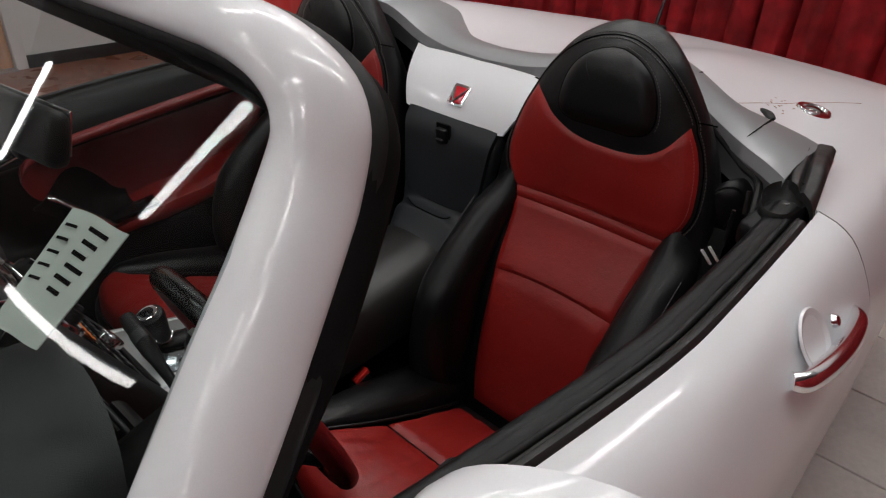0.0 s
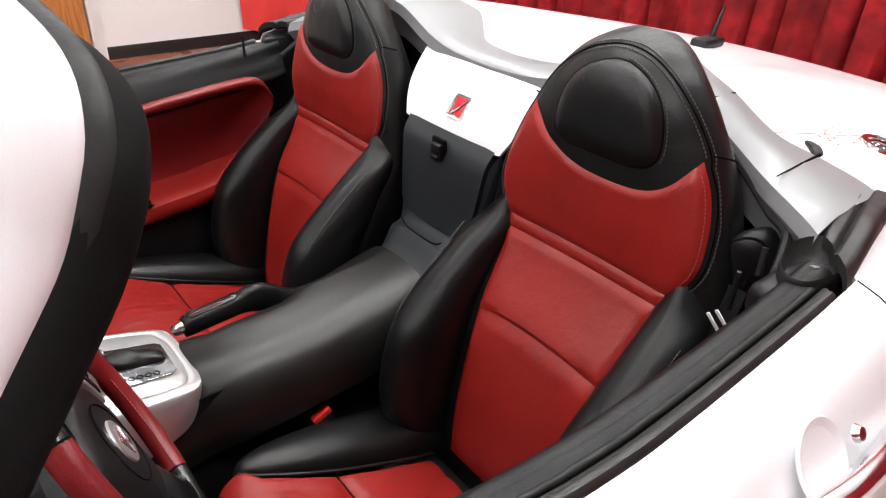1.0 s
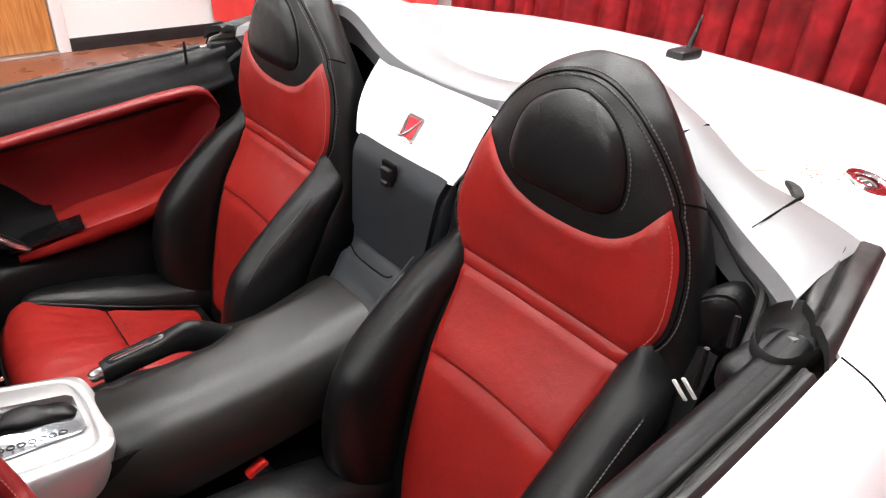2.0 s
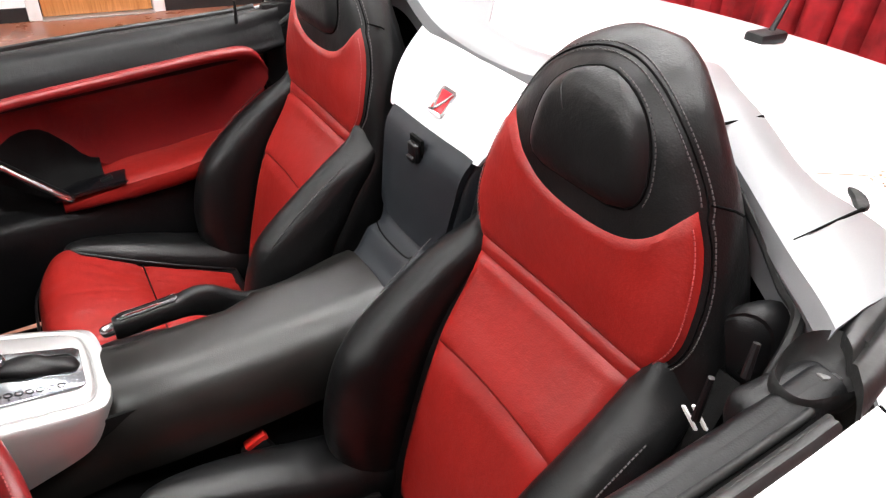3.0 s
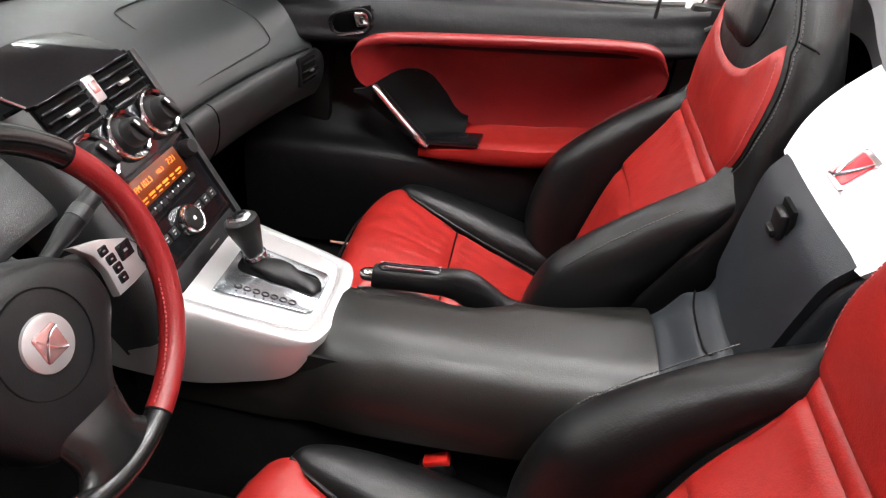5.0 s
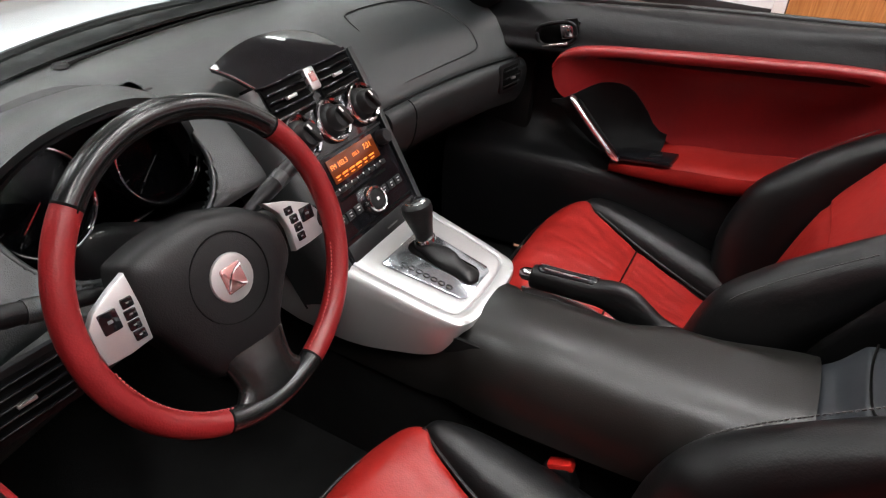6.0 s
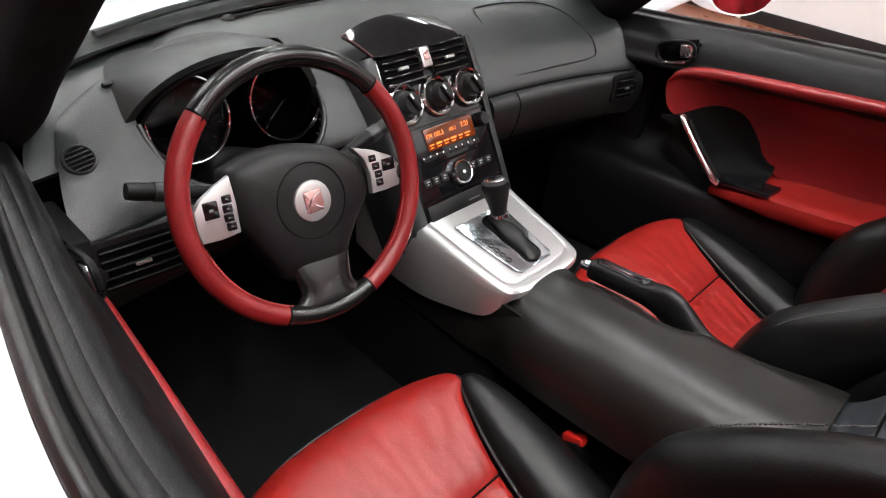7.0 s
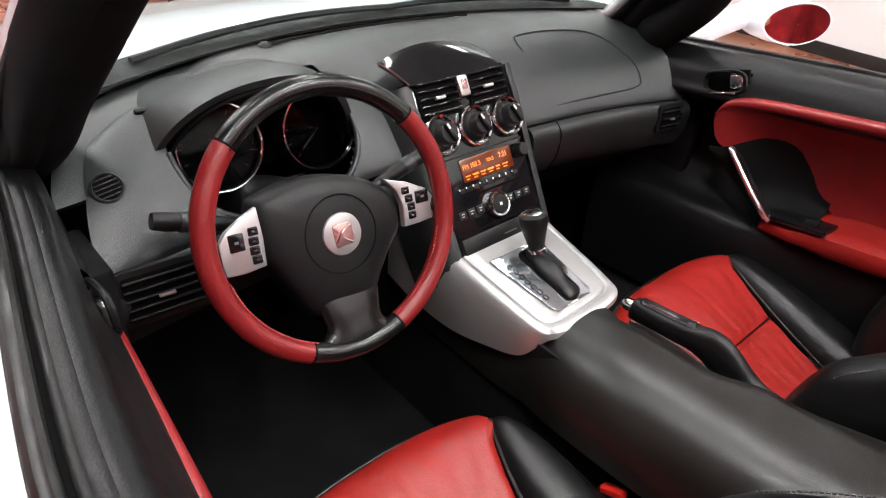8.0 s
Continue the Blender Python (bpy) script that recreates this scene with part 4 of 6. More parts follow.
    hd = part("outer_handle", tube(spline(hp, 24), [0.010 + 0.004 * math.sin(math.pi * k / 23) for k in range(24)], 14, flat=1.25), CHROME, door, "polished chrome outer door handle")
    part("handle_lock", lathe([(0.0, 0.006), (0.007, 0.006), (0.010, 0.0)], (s * 0.826, 0.862, 0.815), (0, s * 58, 0)), CHROME, hd)
    if s < 0:
        for ob in door.children:
            if ob.name.split(".")[0] in ("handle_cup", "outer_handle"):
                ob.location.z -= 0.030
    # door mirror
    mx, my, mz = (0.786, 0.290, 0.894) if s > 0 else (-0.838, 0.318, 0.858)
    arm = [(s * 0.720, 0.15, 0.80), (s * 0.740, 0.175, 0.825), (s * 0.77, 0.21, 0.850), (s * 0.80, 0.235, 0.865)]
    mir = part("door_mirror", tube(spline(arm, 12), [0.050 - 0.015 * k / 11 for k in range(12)], 12, flat=0.6), PAINT, door, "pearl white door mirror")
    mk = 1.0 if s > 0 else 0.79
    egg = lambda t: (1 + 0.10 * math.cos(t)) * math.sin(t)
    shell = [[(mx + s * mk * 0.098 * r * math.cos(t), my - d + 0.040 * math.cos(t), mz + mk * 0.058 * r * egg(t)) for t in (2 * math.pi * k / 32 for k in range(32))]
             for r, d in ((0.90, 0.004), (0.94, -0.004), (1.0, -0.004), (1.04, 0.02), (1.0, 0.05), (0.8, 0.085), (0.45, 0.105), (0.05, 0.112))]
    part("mirror_shell", sheet(shell, ring=True, caps=True), PAINT, mir)
    tip = 0.13 if s > 0 else 0.0
    face = [[(mx + s * mk * 0.090 * r * math.cos(t), my + 0.004 + (0.034 if s > 0 else 0.040) * r * math.cos(t) - tip * 0.052 * r * egg(t), mz + mk * 0.052 * r * egg(t)) for t in (2 * math.pi * k / 32 for k in range(32))] for r in (1.0, 0.5, 0.02)]
    part("mirror_face", sheet(face, ring=True, drop=(0, -0.003, 0)), MIRROR, mir, "mirror glass reflecting the red curtain")
    return door


# ---- seats ----
def back_point(u, v, f):
    """A place on the seat back: u across, v up along it, f out of its front."""
    return Vector((u, 0.898 + 0.239 * v - 0.971 * f, 0.618 + 0.971 * v + 0.239 * f))


W_BACK = [(-0.34, 0.21), (-0.1, 0.236), (0.1, 0.237), (0.2, 0.229), (0.3, 0.200), (0.37, 0.167), (0.42, 0.134), (0.46, 0.101), (0.485, 0.070), (0.500, 0.040), (0.507, 0.012)]
F_BACK = [(-0.34, -0.01), (-0.2, -0.005), (0.0, -0.012), (0.145, -0.052), (0.25, -0.028), (0.30, -0.016), (0.36, -0.004), (0.42, 0.004), (0.46, -0.008), (0.49, -0.035), (0.508, -0.06)]


def back_shape(v):
    """Half depth of the seat back and the squareness of its section at v."""
    return curve_at([(-0.3, 0.055), (0.2, 0.055), (0.32, 0.065), (0.42, 0.062), (0.48, 0.035), (0.508, 0.012)], v), curve_at([(0.1, 3.2), (0.2, 2.9), (0.32, 2.3), (0.42, 2.1), (0.5, 2.0)], v)


def back_front(u, v):
    w, f = curve_at(W_BACK, v), curve_at(F_BACK, v)
    d, n = back_shape(v)
    r = min(abs(u) / w, 0.999)
    return f - d + d * (1 - r**n) ** (1 / n)


def back_patch(lo, hi, hw, lift, n=34, m=18, soft=0.011, shift=0.0):
    """A padded panel on the seat back between v = lo(u) and hi(u), half as wide as hw(v)."""
    rows = []
    for i in range(m + 1):
        t = i / m
        row = []
        for j in range(n + 1):
            s_ = 2 * j / n - 1
            v = lo(s_) + (hi(s_) - lo(s_)) * t
            u = s_ * hw(v)
            edge = min((1 - abs(s_)) * hw(v), (hi(s_) - v), (v - lo(s_)))
            k = min(1.0, max(0.0, edge) / soft)
            puff = lift * (1 - (1 - k) ** 2.2) + 0.0018
            row.append(back_point(u + shift, v, back_front(u + shift, v) + puff))
        rows.append(row)
    return sheet(rows)


def car_seat(car):
    seat = thing("car_seat", "black and red leather bucket seat with integrated headrest", "car seat", (0, 0.65, 0.2), under=car)
    # shell
    rows = []
    for i in range(61):
        v = -0.34 + 0.843 * (1 - (1 - i / 60) ** 1.5)
        w, f = curve_at(W_BACK, v), curve_at(F_BACK, v)
        d, n = back_shape(v)
        row = []
        for k in range(88):
            t = 2 * math.pi * k / 88
            c, s_ = math.cos(t), math.sin(t)
            u = w * math.copysign(abs(c) ** (2 / n), c)
            o = d * math.copysign(abs(s_) ** (2 / n), s_)
            row.append(back_point(u, v, f - d + (o if s_ > 0 else o * curve_at([(-0.34, 2.1), (0.15, 2.1), (0.30, 1.6), (0.40, 1.1), (0.5, 1.0)], v))))
        rows.append(row)
    back = part("backrest", sheet(rows, ring=True, caps=True), BLACK, seat, "black leather shell of the backrest", 60)
    # red panels, bottom to top
    hw = lambda v: curve_at([(-0.30, 0.105), (-0.2, 0.122), (0.0, 0.134), (0.145, 0.156), (0.17, 0.172), (0.20, 0.188), (0.23, 0.193), (0.28, 0.187), (0.323, 0.173), (0.358, 0.153)], v)
    dip = lambda s_: curve_at([(-1.0, 0.362), (-0.75, 0.342), (-0.55, 0.320), (-0.42, 0.309), (-0.28, 0.299), (-0.1, 0.292), (0.1, 0.2895), (0.37, 0.291), (0.56, 0.299), (0.71, 0.315), (0.85, 0.337), (1.0, 0.358)], s_)
    part("back_panel", back_patch(lambda s_: -0.30, lambda s_: 0.004 - 0.010 * s_ * s_, hw, 0.006), RED, back, "red leather panel")
    part("back_panel", back_patch(lambda s_: 0.004 - 0.010 * s_ * s_, lambda s_: 0.139 + 0.004 * (1 - s_ * s_), hw, 0.006), RED, back, "red leather panel")
    part("back_panel", back_patch(lambda s_: 0.139 + 0.004 * (1 - s_ * s_), lambda s_: 0.160 + 0.006 * (1 - s_ * s_), hw, 0.004), RED, back, "narrow red leather band")
    part("shoulder_panel", back_patch(lambda s_: 0.160 + 0.006 * (1 - s_ * s_), dip, hw, 0.006), RED, back, "red leather shoulder panel with a scooped top")
    # headrest pad
    hp = lambda v: curve_at([(0.320, 0.056), (0.325, 0.076), (0.336, 0.089), (0.352, 0.0935), (0.375, 0.091), (0.40, 0.083), (0.422, 0.069), (0.440, 0.047), (0.449, 0.027), (0.454, 0.010)], v)
    vs_ = [0.320 + 0.134 * k / 24 for k in range(25)]
    ring = [(hp(v) + 0.006, v) for v in vs_] + [(-hp(v) + 0.006, v) for v in reversed(vs_)]
    part("seam", tube([back_point(u, v, back_front(u, v) + 0.001) for u, v in ring], 0.0016, 6, closed=True), DARKGAP, back)
    crease = spline([(-0.040, 0.425, 0), (-0.034, 0.412, 0), (-0.024, 0.396, 0)], 12)
    part("crease", tube([back_point(p.x, p.y, back_front(p.x, p.y) + 0.0115) for p in crease], [0.0004 + 0.0014 * math.sin(math.pi * k / 11) for k in range(12)], 6, flat=0.4), BLACK, back, "short crease in the pad's leather")
    part("stitching", stitches([back_point(u * 1.06, v + (v - 0.38) * 0.06, back_front(u * 1.06, v) + 0.0015) for u, v in ring[4:25]], 0.006, 0.004, 0.0006), GREYTHREAD, back)
    part("headrest_pad", back_patch(lambda s_: 0.320, lambda s_: 0.454, hp, 0.010, soft=0.026, shift=0.006), BLACK, back, "raised black leather headrest pad")
    # piping between shell and headrest, stitched seams
    def seam(off, lift=0.001, a=0.17, top=0.475, over=True):
        b = 0.362
        up = [(-hw(v) - off, v) for v in (a + (b - a) * k / 20 for k in range(21))]
        if not over:
            return [back_point(u, v, back_front(u, v) + lift) for u, v in up if v < 0.347]
        u0 = up[-1][0]
        arc_ = [(u0 * math.sqrt(max(0.0, 1 - min(1.0, f_) ** 1.12)), b + (top - b) * f_) for f_ in (math.sin(math.pi / 2 * k / 20) for k in range(1, 21))]
        half = [(max(u, -0.955 * curve_at(W_BACK, v)), v) for u, v in up + arc_]
        allp = half + [(-u, v) for u, v in reversed(half[:-1])]
        return [back_point(u, v, back_front(u, v) + lift) for u, v in allp]
    part("seam", tube(seam(0.006, 0.0006), 0.0013, 6), DARKGAP, back)
    part("stitching", stitches(seam(0.001, 0.0016, 0.361, 0.470)), GREYTHREAD, back)
    part("stitching", stitches(seam(0.0105, 0.0016, 0.17, 0.480)), GREYTHREAD, back)
    for s_ in (-1, 1):
        part("stitching", stitches([Vector((s_ * p.x, p.y, p.z)) for p in seam(-0.005, 0.0065, 0.18, over=False)]), THREAD, back, "red stitching")
    for s in (-1, 1):
        cut = [back_point(s * u, 0.368, back_front(u, 0.368) + 0.0005) for u in (0.158, 0.165, 0.172, 0.178, 0.183)]
        part("seam", tube(cut, 0.0014, 6), DARKGAP, back)
    # side bolsters of the back
    for s in (-1, 1):
        rows = []
        for v, u, c, du, df in ((0.240, 0.168, -0.105, 0.010, 0.006), (0.212, 0.172, -0.088, 0.024, 0.030), (0.17, 0.181, -0.086, 0.036, 0.048), (0.12, 0.191, -0.056, 0.041, 0.058),
                                (0.06, 0.194, -0.020, 0.045, 0.068), (0.0, 0.195, 0.008, 0.049, 0.077), (-0.06, 0.194, 0.030, 0.052, 0.082), (-0.15, 0.192, 0.033, 0.054, 0.082), (-0.23, 0.190, 0.024, 0.054, 0.072), (-0.30, 0.185, 0.004, 0.050, 0.050)):
            e_ = 0.85 if v < 0.05 else 1.0 + 0.3 * (v > 0.15)
            rows.append([back_point(s * (u + du * math.copysign(abs(math.cos(t)) ** e_, math.cos(t))), v - 0.02 * math.sin(t), c + df * math.copysign(abs(math.sin(t)) ** e_, math.sin(t)))
                         for t in (2 * math.pi * k / 24 for k in range(24))])
        cols = list(zip(*rows))
        cols = [spline(c, 40) for c in cols]
        part("back_bolster", sheet([list(r) for r in zip(*cols)], ring=True, caps=True), BLACK, seat, "black leather side bolster", 60)
        ln = [back_point(s * 0.2255, v, curve_at([(-0.2, 0.092), (-0.06, 0.094), (0.0, 0.066), (0.06, 0.026), (0.12, -0.018)], v)) for v in (-0.2 + 0.32 * k / 24 for k in range(25))]
        part("stitching", stitches(ln, 0.006, 0.004, 0.0008), GREYTHREAD, seat)
    # cushion
    prof = [(0.392, 0.300), (0.388, 0.355), (0.392, 0.395), (0.410, 0.424), (0.45, 0.437), (0.52, 0.424), (0.62, 0.386), (0.72, 0.348), (0.80, 0.318)]
    hwc = lambda y: curve_at([(0.39, 0.195), (0.44, 0.190), (0.48, 0.168), (0.55, 0.140), (0.63, 0.124), (0.75, 0.112), (0.82, 0.108)], y)
    line = spline([(0, y, z) for y, z in prof], 60)
    core = []
    for p in line:
        w = 0.215 if p.y > 0.45 else 0.195 + 0.02 * max(0, (p.y - 0.39) / 0.06)
        core.append([(w * math.copysign(abs(u) ** 0.8, u), p.y + 0.03 * abs(u) ** 6 * (1 if p.y < 0.45 else 0), (p.z - 0.012) - 0.10 * max(0, abs(u) - 0.85) / 0.15 if p.z > 0.36 else p.z) for u in (k / 10 for k in range(-10, 11))])
    cushion = part("cushion", sheet(core, drop=(0, 0.02, -0.12)), BLACK, seat, "black leather cushion base", 60)
    def cush(a, b, lift):
        rows = []
        seg = [p for p in line[a:b]]
        for i, p in enumerate(seg):
            row = []
            for j in range(61):
                u = 2 * j / 60 - 1
                w = hwc(p.y)
                y = p.y + (0.035 * abs(u) ** 3 if p.y < 0.43 else 0.035 * abs(u) ** 3 * max(0, 1 - (p.y - 0.43) / 0.06))
                e = min((1 - abs(u)) * w, (p - seg[0]).length, (p - seg[-1]).length)
                k = min(1, e / 0.016)
                wr = 0.0007 * noise.noise((u * 9, p.y * 4, 7.0)) + 0.0010 * noise.noise((u * 5, p.y * 26, 1.0)) + 0.0022 * (0.5 - abs(noise.noise((u * 3 + p.y * 6, p.y * 14, 2.0)))) + 0.0045 * noise.noise((u * 4 + p.y * 20, p.y * 9, 4.0)) * max(0, (p.y - 0.6) / 0.2)
                wr -= 0.0011 * max(0.0, 1 - abs(noise.noise((u * 1.7 + 0.4, p.y * 3.2, 9.0))) / 0.05)
                row.append((u * w, y, p.z + lift * (1 - (1 - k) ** 2) - 0.002 + wr))
            rows.append(row)
        return sheet(rows)
    part("cushion_panel", cush(3, 44, 0.010), RED, cushion, "red leather thigh panel")
    part("cushion_panel", cush(43, 60, 0.010), RED, cushion, "creased red leather seat panel")
    mid = line[43]
    part("seam", tube([(hwc(mid.y) * u, mid.y, mid.z - 0.0004) for u in (k / 12 for k in range(-12, 13))], 0.0018, 6), DARKGAP, cushion)
    for s in (-1, 1):
        rows = []
        for y, u, c, du, dz in ((0.455, 0.190, 0.418, 0.008, 0.012), (0.475, 0.192, 0.415, 0.024, 0.034), (0.53, 0.192, 0.396, 0.044, 0.050), (0.62, 0.190, 0.370, 0.058, 0.058),
                                (0.72, 0.188, 0.342, 0.064, 0.058), (0.80, 0.188, 0.325, 0.064, 0.054), (0.86, 0.188, 0.315, 0.055, 0.045)):
            rows.append([(s * (u + du * math.copysign(abs(math.cos(t)) ** 0.8, math.cos(t))), y, c + dz * math.copysign(abs(math.sin(t)) ** 0.85, math.sin(t)) * (1 if math.sin(t) > 0 else 2.2))
                         for t in (2 * math.pi * k / 24 for k in range(24))])
        cols = [spline(c, 30) for c in zip(*rows)]
        part("cushion_bolster", sheet([list(r) for r in zip(*cols)], ring=True, caps=True), BLACK, seat, "black leather thigh bolster", 60)
        pp = [(s * (hwc(y) + 0.003), y, curve_at([(z_[0], z_[1]) for z_ in ((0.46, 0.443), (0.55, 0.420), (0.65, 0.384), (0.80, 0.330))], y)) for y in (0.46 + 0.34 * k / 24 for k in range(25))]
        part("piping", tube(pp, 0.003, 8), BLACK, cushion)
    front = [(0.20 * u, 0.385 + 0.045 * abs(u) ** 3, 0.40 - 0.02 * abs(u) ** 3) for u in (k / 16 for k in range(-16, 17))]
    part("piping", tube(front, 0.0028, 8), BLACK, cushion, "black piping")
    part("seat_base", box((0.38, 0.36, 0.12), (0, 0.63, 0.27), 0.02), PLASTIC, seat)
    for s in (-1, 1):
        part("seat_rail", box((0.03, 0.50, 0.02), (s * 0.17, 0.62, 0.225), 0.004), STEEL, seat)
    return seat


def seat_buckle(x, y, z, lean, car):
    b = thing("belt_buckle", "black seat belt buckle with a red release button", "seat belt buckle", (x, y, z - 0.1), under=car)
    part("stalk", tube([(x, y + 0.03, z - 0.16), (x, y + 0.012, z - 0.06), (x, y, z - 0.01)], 0.012, 8, flat=0.6), PLASTIC, b)
    part("buckle_case", box((0.022, 0.044, 0.045), (x, y, z - 0.012), 0.005, (lean, 0, 0)), PLASTIC, b)
    part("release_button", box((0.017, 0.038, 0.014), (x, y - 0.003, z + 0.013), 0.003, (lean, 0, 0)), REDPLASTIC, b, "red release button")
    return b


# ---- centre console ----
def centre_console(car):
    con = thing("centre_console", "black leather centre console with a satin silver shifter surround", "console", (0, 0.6, 0.2), under=car)
    # padded tunnel
    rows = []
    for k in range(31):
        row = []
        for j in range(65):
            t = math.pi * j / 64
            c, s_ = math.cos(t), math.sin(t)
            fall = 0.11 * (1 - abs(s_) ** 0.55) if s_ > 0.02 else 0.115
            y0 = 0.20
            y = y0 + (0.910 - y0) * k / 30
            zt = curve_at([(0.40, 0.528), (0.44, 0.534), (0.465, 0.541), (0.50, 0.549), (0.55, 0.556), (0.70, 0.562), (0.85, 0.572), (0.91, 0.580)], y)
            w = curve_at([(0.20, 0.084), (0.40, 0.086), (0.455, 0.088), (0.49, 0.098), (0.53, 0.106), (0.6, 0.108), (0.91, 0.100)], y)
            x = -0.012 + (w + 0.02 * (1 - s_)) * math.copysign(abs(c) ** 0.62, c)
            side_ = min(max((-0.048 - x) / 0.022, 0.0), 1.0)
            run = min(max((0.90 - y) / 0.14, 0.0), 1.0)
            hollow = min(max((-0.026 - x) / 0.050, 0.0), 1.0) * min(max((y - 0.475) / 0.03, 0.0), 1.0) * min(max((0.72 - y) / 0.08, 0.0), 1.0)
            row.append((x, y, zt - fall - 0.055 * hollow - 0.020 * side_ * side_ * (3 - 2 * side_) * run * run * (3 - 2 * run)))
        rows.append(row)
    part("tunnel_pad", sheet(rows, thick=-0.01), CONSOLE, con, "black leather padded tunnel")
    line = [Vector(p) for p in rows[12][4:51]]
    part("seam", tube([(p.x, p.y, p.z + 0.0025) for p in line], 0.0016, 6), DARKGAP, con)
    seam = [(-0.012 + 0.104 * math.copysign(abs(math.cos(t)) ** 0.62, math.cos(t)), 0.905, 0.578 - 0.11 + 0.1112 * abs(math.sin(t)) ** 0.55) for t in (math.pi * j / 40 for j in range(1, 40))]
    part("seam", tube(seam, 0.0022, 6), PLASTIC, con)
    # lower side of the tunnel
    for s in (-1, 1):
        part("tunnel_side", sheet([[(-0.012 + s * (0.098 + 0.03 * v), y, (0.53 if s > 0 else 0.44) - (0.33 if s > 0 else 0.24) * v) for y in (-0.3 + 1.28 * k / 10 for k in range(11))] for v in (0, 0.3, 0.7, 1.0)], thick=0.006 * s), CARPET, con)
    # silver surround: a tongue from the dash down to the pad, flanks fall away
    def top_z(y):
        return curve_at([(0.14, 0.624), (0.20, 0.607), (0.27, 0.590), (0.38, 0.5675), (0.47, 0.549), (0.505, 0.542)], y)
    def deep(y):
        return curve_at([(0.20, 0.125), (0.30, 0.112), (0.38, 0.084), (0.420, 0.066), (0.436, 0.052), (0.450, 0.028), (0.459, 0.014), (0.470, 0.010)], y)
    side = [(0.118, 0.14), (0.116, 0.20), (0.114, 0.24), (0.111, 0.28), (0.107, 0.33), (0.103, 0.38), (0.100, 0.41), (0.097, 0.430), (0.094, 0.446), (0.088, 0.457), (0.076, 0.464), (0.056, 0.468), (0.028, 0.470), (0.0, 0.470)]
    edge = [(p.x, p.y) for p in spline([(a, b, 0) for a, b in side], 40)]
    edge = edge + [(-a, b) for a, b in reversed(edge[:-1])]
    def loop(scale, out, sink, lift=0.0):
        pts = []
        for i, (x, y) in enumerate(edge):
            (xa, ya), (xb, yb) = edge[max(i - 1, 0)], edge[min(i + 1, len(edge) - 1)]
            nx, ny = (yb - ya), -(xb - xa)
            ln = math.hypot(nx, ny)
            px, py = x * scale, 0.14 + (y - 0.14) * (1 - (1 - scale) * 0.45)
            o = out * deep(y) / 0.1
            pts.append((-0.012 + px + nx / ln * o, py + ny / ln * o * 0.4, top_z(py) + lift - sink * deep(y)))
        return pts
    rows = [loop(0.0, 0, 0, 0.002), loop(0.45, 0, 0, 0.002), loop(0.84, 0, 0, 0.002), loop(0.860, 0, 0, 0.001), loop(0.872, 0, 0, -0.0015), loop(0.884, 0, 0, 0.001), loop(0.90, 0, 0, 0.002), loop(0.96, 0, 0, 0.001), loop(1.0, 0, 0, -0.001),
            loop(1.0, 0.006, 0.07), loop(1.0, 0.011, 0.20), loop(1.0, 0.016, 0.42), loop(1.0, 0.019, 0.70), loop(1.0, 0.019, 1.0), loop(0.98, 0.014, 1.04)]
    part("shifter_surround", sheet(rows), SATIN, con, "satin silver shifter surround", 60)
    slope = -math.degrees(math.atan2(0.5795 - 0.556, 0.12))
    pm = pose(-0.006, 0.375, 0.5715, slope, 0, 0)
    shape = [(0.060, -0.070), (0.061, -0.066), (0.044, 0.058), (0.036, 0.066), (-0.040, 0.066), (-0.048, 0.058), (-0.057, -0.066), (-0.056, -0.070)]
    pl = part("shift_plate", plate(shape, 0.003, pm, 0.001), BRUSHED, con, "bright metal shift plate with gear marks")
    part("shift_slot", plate(rounded(0.044, 0.118, 0.016), 0.001, pm @ pose(-0.012, -0.002, 0.0025), 0), DARKGAP, pl)
    for k in range(7):
        c = Vector((0.0395 - 0.0006 * k, -0.042 + 0.0128 * k, 0.0036))
        ring = [pm @ (c + Vector((0.0042 * math.cos(t), 0.0048 * math.sin(t), 0))) for t in (2 * math.pi * i / 14 for i in range(14))]
        part("gear_mark", tube(ring, 0.0009, 5, closed=True), PLASTIC, pl)
        part("gear_mark", box((0.0022, 0.0022, 0.0006), tuple(pm @ (c + Vector((0.0095, 0.001, -0.0003)))), 0), PLASTIC, pl)
    # lever with gaiter
    rows = []
    for y, z, rx, rz in ((0.434, 0.560, 0.006, 0.003), (0.430, 0.562, 0.017, 0.008), (0.418, 0.565, 0.020, 0.012), (0.400, 0.570, 0.017, 0.011), (0.385, 0.575, 0.018, 0.015), (0.368, 0.578, 0.020, 0.015), (0.352, 0.580, 0.018, 0.013), (0.338, 0.580, 0.017, 0.012), (0.324, 0.580, 0.014, 0.010), (0.312, 0.580, 0.006, 0.006)):
        rows.append([(-0.022 + 0.010 * (y - 0.337) / 0.1 + rx * math.cos(t) * (1 + 0.10 * math.sin(3 * t + 70 * y)), y + 0.004 * math.sin(t), max(z + rz * math.sin(t) * (1 + 0.10 * math.sin(2 * t + 90 * y)), 0.5695 - 0.196 * (y - 0.375))) for t in (2 * math.pi * k / 28 for k in range(28))])
    part("gaiter", sheet([list(r_) for r_ in zip(*[spline(c, 30) for c in zip(*rows)])], ring=True, caps=True), BLACK, con, "creased black leather gaiter", 60)
    k0 = Vector((-0.026, 0.337, 0.592))
    ax_ = (Vector((-0.024, 0.314, 0.664)) - k0).normalized()
    q = Matrix.Translation(k0) @ ax_.to_track_quat("Z", "Y").to_matrix().to_4x4()
